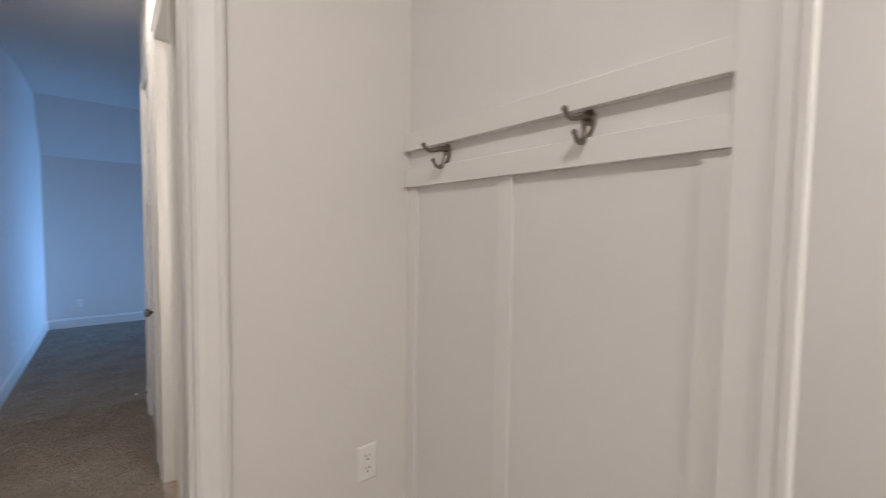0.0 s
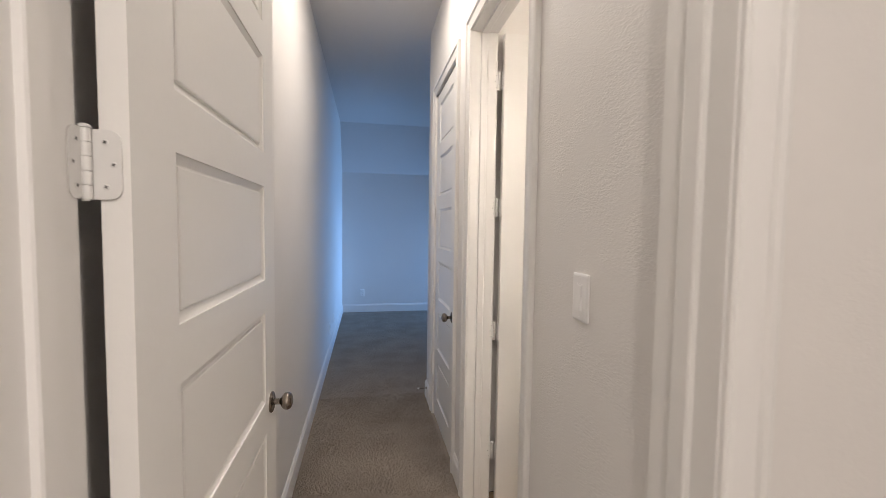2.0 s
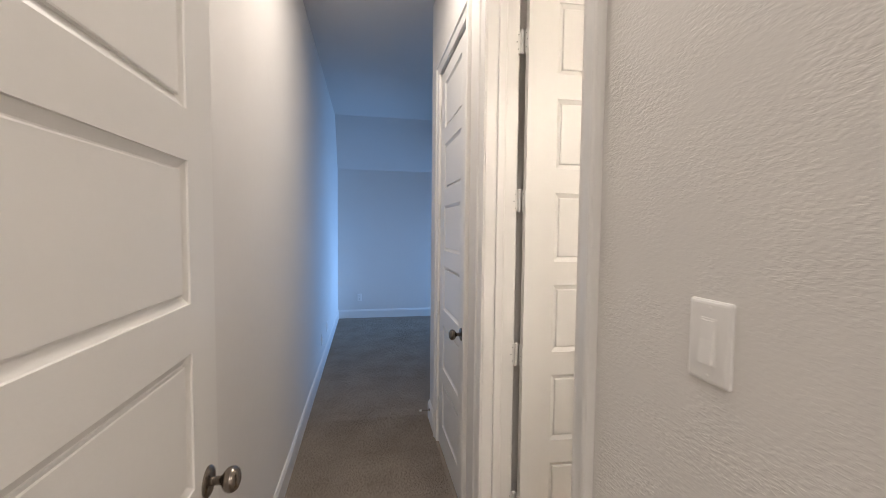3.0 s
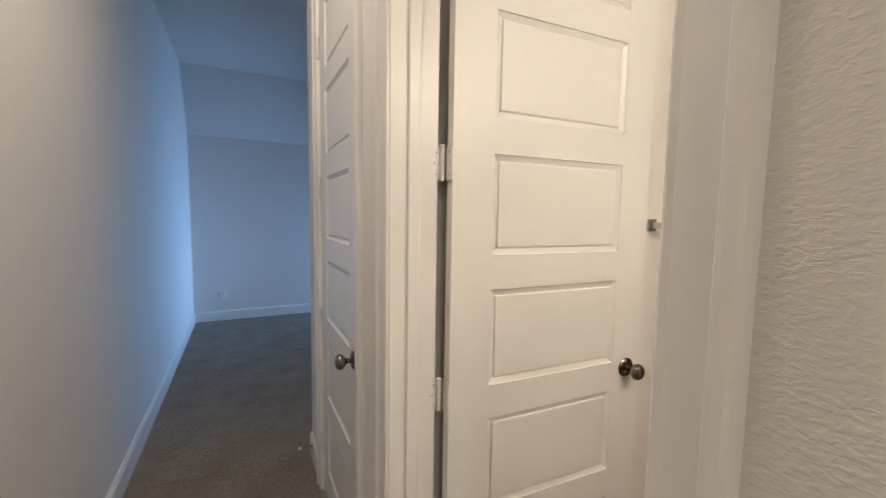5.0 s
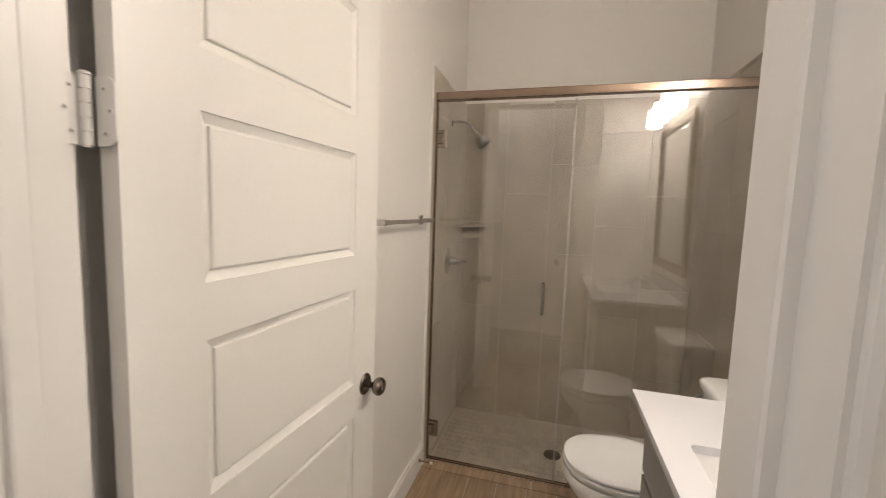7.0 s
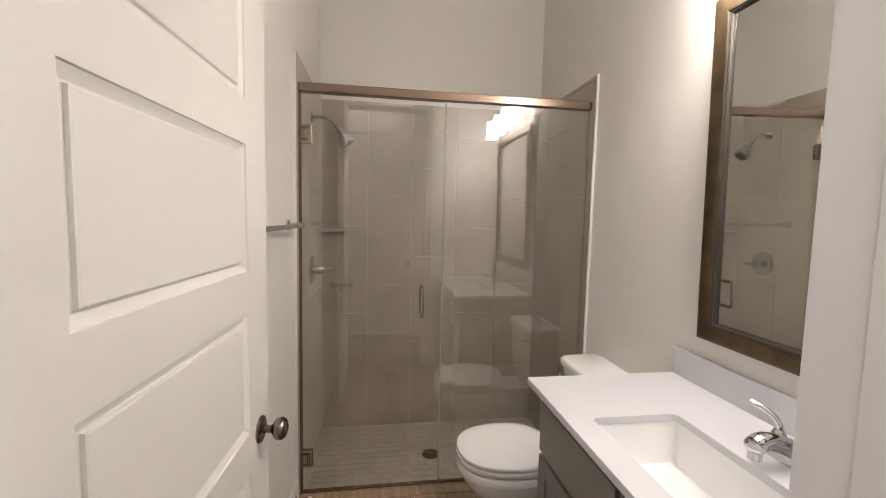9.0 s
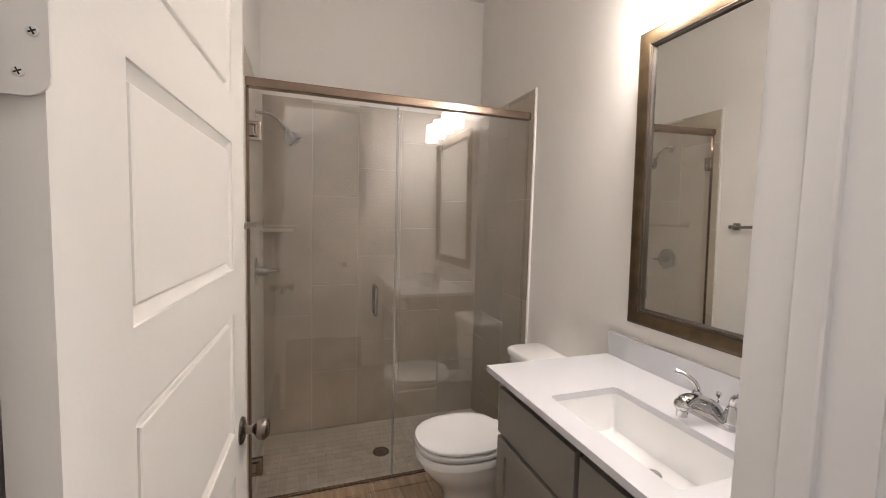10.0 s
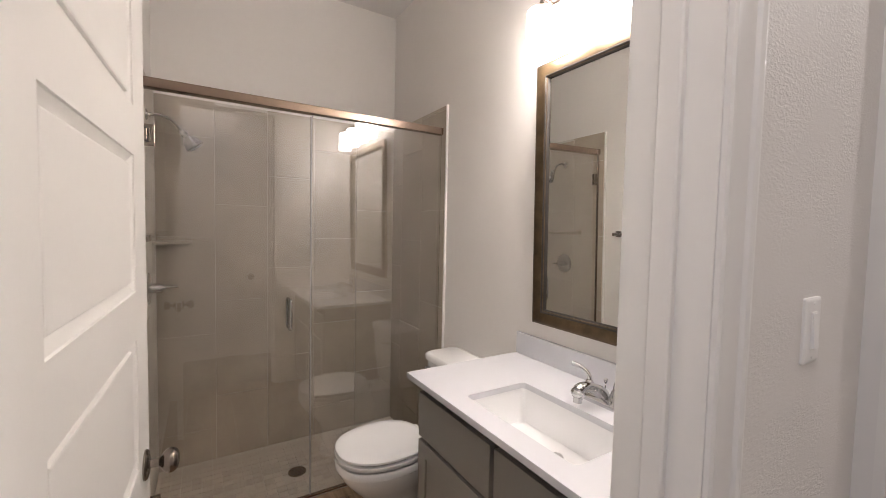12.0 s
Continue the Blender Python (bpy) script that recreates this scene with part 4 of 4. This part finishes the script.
for z in (1.838, 0.190):
    h = part("hinge", boxes((XG - 0.013, XG - 0.005, 6.556, 6.607, z - 0.045, z + 0.045), (XG + 0.005, XG + 0.013, 6.556, 6.607, z - 0.045, z + 0.045), bevel=0.0025), M_NICKEL, shower, "square brushed metal glass hinge")
    part("recess", boxes((XG - 0.0136, XG - 0.0131, 6.570, 6.604, z - 0.031, z + 0.031)), M_SLOT, h)
    part("knuckle", boxes((XG - 0.019, XG - 0.0137, 6.582, 6.605, z - 0.024, z + 0.024), bevel=0.002), M_NICKEL, h)
    part("clamp_plate", boxes((XG - 0.0165, XG - 0.0137, 6.572, 6.580, z - 0.028, z + 0.028), bevel=0.001), M_NICKEL, h)
for s in (-1, 1):
    bm = bmesh.new()
    x = XG + s * 0.050
    tube(bm, curve_points([(XG + s * 0.005, 6.006, 1.082), (x - s * 0.012, 6.006, 1.084), (x, 6.006, 1.070), (x, 6.006, 1.010), (x, 6.006, 0.950), (x - s * 0.012, 6.006, 0.936), (XG + s * 0.005, 6.006, 0.938)], 5), 0.0085, 14)
    part("pull_handle", bm, M_FIXTURE, shower, "polished pull handle", True)

head = thing("overhead_shower", "chrome shower head on a bent wall arm", "shower", m=pose(3.205, YT - 0.010, 2.0))
part("flange", lathe([(0.0, 0), (0.028, 0), (0.026, 0.006), (0.014, 0.010), (0, 0.010)]), M_FIXTURE, head, smooth=True, m=pose(0, 0, 0, 90, 0, 0))
bm = bmesh.new()
tube(bm, curve_points([(0, 0.0, 0), (0, -0.06, 0.004), (0, -0.11, -0.018), (0, -0.155, -0.068)], 6), 0.0085, 12)
part("arm", bm, M_FIXTURE, head, smooth=True)
part("spray_head", lathe([(0, 0.002), (0.012, 0.002), (0.016, -0.004), (0.016, -0.016), (0.0115, -0.021), (0.013, -0.028), (0.024, -0.037), (0.032, -0.050), (0.0345, -0.064), (0.0365, -0.066), (0.0365, -0.078), (0.033, -0.082), (0, -0.080)]), M_FIXTURE, head, smooth=True, m=pose(0, -0.150, -0.062, -38, 0, 0) @ Matrix.Scale(1.22, 4))
part("spray_face", lathe([(0, -0.0835), (0.028, -0.0835), (0.028, -0.0815), (0, -0.0815)]), M_RUBBER, head, m=pose(0, -0.150, -0.062, -38, 0, 0) @ Matrix.Scale(1.22, 4))

valve = thing("shower_valve", "round chrome shower valve with a lever handle", "shower valve", m=pose(3.205, YT - 0.010, 1.128))
part("escutcheon", lathe([(0, 0), (0.082, 0), (0.081, 0.004), (0.070, 0.009), (0.030, 0.012), (0, 0.012)]), M_FIXTURE, valve, smooth=True, m=pose(0, 0, 0, 90, 0, 0))
hb = part("handle_hub", lathe([(0, 0.0), (0.026, 0.0), (0.024, 0.045), (0.018, 0.055), (0, 0.056)]), M_FIXTURE, valve, smooth=True, m=pose(0, -0.010, 0, 90, 0, 0))
bm = bmesh.new()
tube(bm, curve_points([(0, -0.050, 0.0), (0.010, -0.075, 0.002), (0.016, -0.125, 0.004)], 5), [0.011 - 0.004 * i / 10 for i in range(11)], 12)
part("lever", bm, M_FIXTURE, valve, smooth=True)

shelf = [(XS - 0.010, YT - 0.010), (XS - 0.010, YT - 0.195), (XS - 0.045, YT - 0.178), (XS - 0.178, YT - 0.045), (XS - 0.195, YT - 0.010)]
tagged(part("corner_shelf", loft([[(x, y, z) for x, y in shelf] for z in (1.342, 1.358)]), M_TILE), "grey tile corner shelf in the shower", "shelf")

drain = thing("shower_drain", "round dark metal drain in the shower floor", "drain", m=pose(3.183, 5.90, PAN + 0.008))
part("rim", lathe([(0.0, 0.0), (0.052, 0.0), (0.052, 0.003), (0.046, 0.004), (0.043, 0.002), (0, 0.002)]), M_NICKEL, drain, smooth=True)
for i in range(5):
    x = -0.028 + i * 0.014
    hw = math.sqrt(0.040 ** 2 - x * x)
    part("slot", boxes((x - 0.004, x + 0.004, -hw, hw, 0.0022, 0.003)), M_SLOT, drain)


# ---- tiles, last ----
MESHES = {}


def tile_mesh(key, w, h, t, mat, bevel=0.0012):
    """A tile centred on the origin in x and z, its back at y = 0 and its face at y = -t."""
    if key not in MESHES:
        bm = bmesh.new()
        box(bm, -w / 2, w / 2, -t, 0, -h / 2, h / 2)
        edges = [e for e in bm.edges if all(v.co.y < -t / 2 for v in e.verts)]
        bmesh.ops.bevel(bm, geom=edges, offset=bevel, segments=1, affect="EDGES")
        MESHES[key] = mesh_of(bm, "tile", mat)
    return MESHES[key]


def tile_wall(parent, turn, along, count, first, offsets, top, tile=0.3035, high=0.61, cut=None):
    """Columns of upright tiles. along(u) gives the wall point at distance u; offsets: the height of a joint in each column."""
    gap = 0.003
    for c in range(count):
        u0, u1 = first + c * tile, first + (c + 1) * tile
        if cut:
            u1 = min(u1, cut)
        z = offsets[c] - high * math.ceil((offsets[c] - PAN) / high)
        while z < top:
            a, b = max(z, PAN), min(z + high, top)
            if b - a > 0.02 and u1 - u0 > 0.02:
                w, hh = round(u1 - u0 - gap, 4), round(b - a - gap, 4)
                o = new("tile", tile_mesh((w, hh), w, hh, 0.0085, M_TILE))
                x, y = along((u0 + u1) / 2)
                o.matrix_basis = pose(x, y, (a + b) / 2, 0, 0, turn)
                o.parent = parent
            z += high


def grout_sheet(name, bm, label):
    return structure(name, bm, M_GROUT, label, "tiled wall")


TOP = 2.212
back = grout_sheet("tiled_wall_back", boxes((XS - 0.006, XS - 0.0005, YV + 0.0005, YT - 0.0005, PAN - 0.02, TOP)), "grey-taupe upright shower tiles with pale grout")
left = grout_sheet("tiled_wall_left", boxes((2.80, XS - 0.0065, YT - 0.006, YT - 0.0005, PAN - 0.02, TOP)), "grey-taupe shower wall tiles round the valve")
right = grout_sheet("tiled_wall_right", boxes((2.81, XS - 0.0065, YV + 0.0005, YV + 0.006, PAN - 0.02, TOP)), "grey-taupe shower wall tiles with a white edge")
tile_wall(back, -90, lambda u: (XS - 0.003, YT - 0.012 - u), 5, 0.0, (0.161, 0.366, 0.567, 0.158, 0.367), TOP)
tile_wall(right, 180, lambda u: (2.815 + u, YV + 0.003), 3, 0.0, (0.360, 0.158, 0.567), TOP, cut=XS - 2.815 - 0.012)
tile_wall(left, 0, lambda u: (2.805 + u, YT - 0.003), 3, 0.0, (0.158, 0.367, 0.567), TOP, cut=XS - 2.805 - 0.012)
for name, r in (("tile_edge_right", (2.800, 2.8095, YV + 0.0005, YV + 0.0125, 0.0, TOP)), ("tile_edge_left", (2.790, 2.7995, YT - 0.0125, YT - 0.0005, 0.0, TOP))):
    structure(name, boxes(r), M_TRIM, "white edge strip beside the shower tile", "tile edge")

pan = structure("shower_floor", boxes((XG + 0.02, XS - 0.001, YV + 0.001, YT - 0.001, PAN - 0.03, PAN)), M_MGROUT, "small square beige mosaic shower floor", "shower floor")
structure("shower_kerb", boxes((XG - 0.0125, XG + 0.02, YV + 0.001, YT - 0.001, PAN - 0.03, 0.0)), M_TILE, "flush tile edge below the glass", "kerb")
me = tile_mesh("mosaic", 0.0488, 0.0488, 0.006, M_MOSAIC, 0.001)
step = 0.0518
rest = bmesh.new()
for i in range(14):
    for j in range(30):
        x, y = XG + 0.024 + step * (i + 0.5), YV + 0.012 + step * (j + 0.5) - 0.012
        if x > XS - 0.03 or y > YT - 0.02 or math.hypot(x - 3.183, y - 5.90) < 0.062:
            continue
        if i < 10:
            o = new("mosaic_tile", me)
            o.matrix_basis = pose(x, y, PAN - 0.001, -90, 0, 0)
            o.parent = pan
        else:
            box(rest, x - 0.0244, x + 0.0244, y - 0.0244, y + 0.0244, PAN - 0.001, PAN + 0.005)
tagged(part("mosaic_field", rest, M_MOSAIC, pan), kind="stuff")

bath_floor = structure("bathroom_floor", boxes((XR + 0.02, XG - 0.013, YV + 0.001, YT - 0.001, -0.10, -0.006)), M_GROUT, "brown wood-look plank tiles with pale joints", "tiled floor")
row = 0.1545
for r in range(10):
    y0 = YV + 0.006 + r * row
    y1 = min(y0 + row - 0.003, YT - 0.002)
    x = XR + 0.025 - (0.30 * (r % 3))
    while x < 2.765:
        a, b = max(x, XR + 0.022), min(x + 0.905, 2.768)
        if b - a > 0.02:
            w, d = round(b - a - 0.003, 4), round(y1 - y0, 4)
            o = new("plank_tile", tile_mesh((w, d, "plank"), w, d, 0.006, M_WOOD))
            o.matrix_basis = pose((a + b) / 2, (y0 + y1) / 2, -0.0065, -90, 0, 0)
            o.parent = bath_floor
        x += 0.905
for k in range(2):
    y0, y1 = YV + 0.004 + k * 0.905, min(YV + 0.004 + (k + 1) * 0.905 - 0.003, YT - 0.003)
    w, d = 0.071, round(y1 - y0, 4)
    o = new("plank_tile", tile_mesh((w, d, "border"), w, d, 0.006, M_WOOD))
    o.matrix_basis = pose(2.8065, (y0 + y1) / 2, -0.0065, -90, 0, 0)
    o.parent = bath_floor

# ---- carpet pile ----
def pile(x0, x1, y0, y1, per_m2, rng):
    n = int((x1 - x0) * (y1 - y0) * per_m2)
    base = np.column_stack((rng.uniform(x0, x1, n), rng.uniform(y0, y1, n), np.full(n, -0.002)))
    turn, lean, spin = rng.uniform(0, 2 * np.pi, n), rng.uniform(0.0, 0.008, n), rng.uniform(0, 2 * np.pi, n)
    half = rng.uniform(0.0016, 0.0032, n)
    side = np.column_stack((np.cos(turn) * half, np.sin(turn) * half, np.zeros(n)))
    tip = base + np.column_stack((np.cos(spin) * lean, np.sin(spin) * lean, rng.uniform(0.006, 0.012, n)))
    return np.stack((base - side, base + side, tip), 1).reshape(-1, 3)


rng = np.random.default_rng(4)
pts = np.concatenate([pile(XL + 0.016, XR - 0.016, 5.05, 6.6, 42000, rng), pile(XL + 0.016, XR - 0.016, 6.6, 8.0, 36000, rng), pile(XL + 0.016, 1.9, 8.0, YF - 0.016, 14000, rng)])
count = len(pts) // 3
me = bpy.data.meshes.new("carpet_pile")
me.from_pydata(pts.tolist(), [], np.arange(count * 3).reshape(-1, 3).tolist())
me.materials.append(M_CARPET)
tagged(new("carpet_pile", me), "taupe brown carpet tufts over the passage floor", "carpet", kind="stuff")
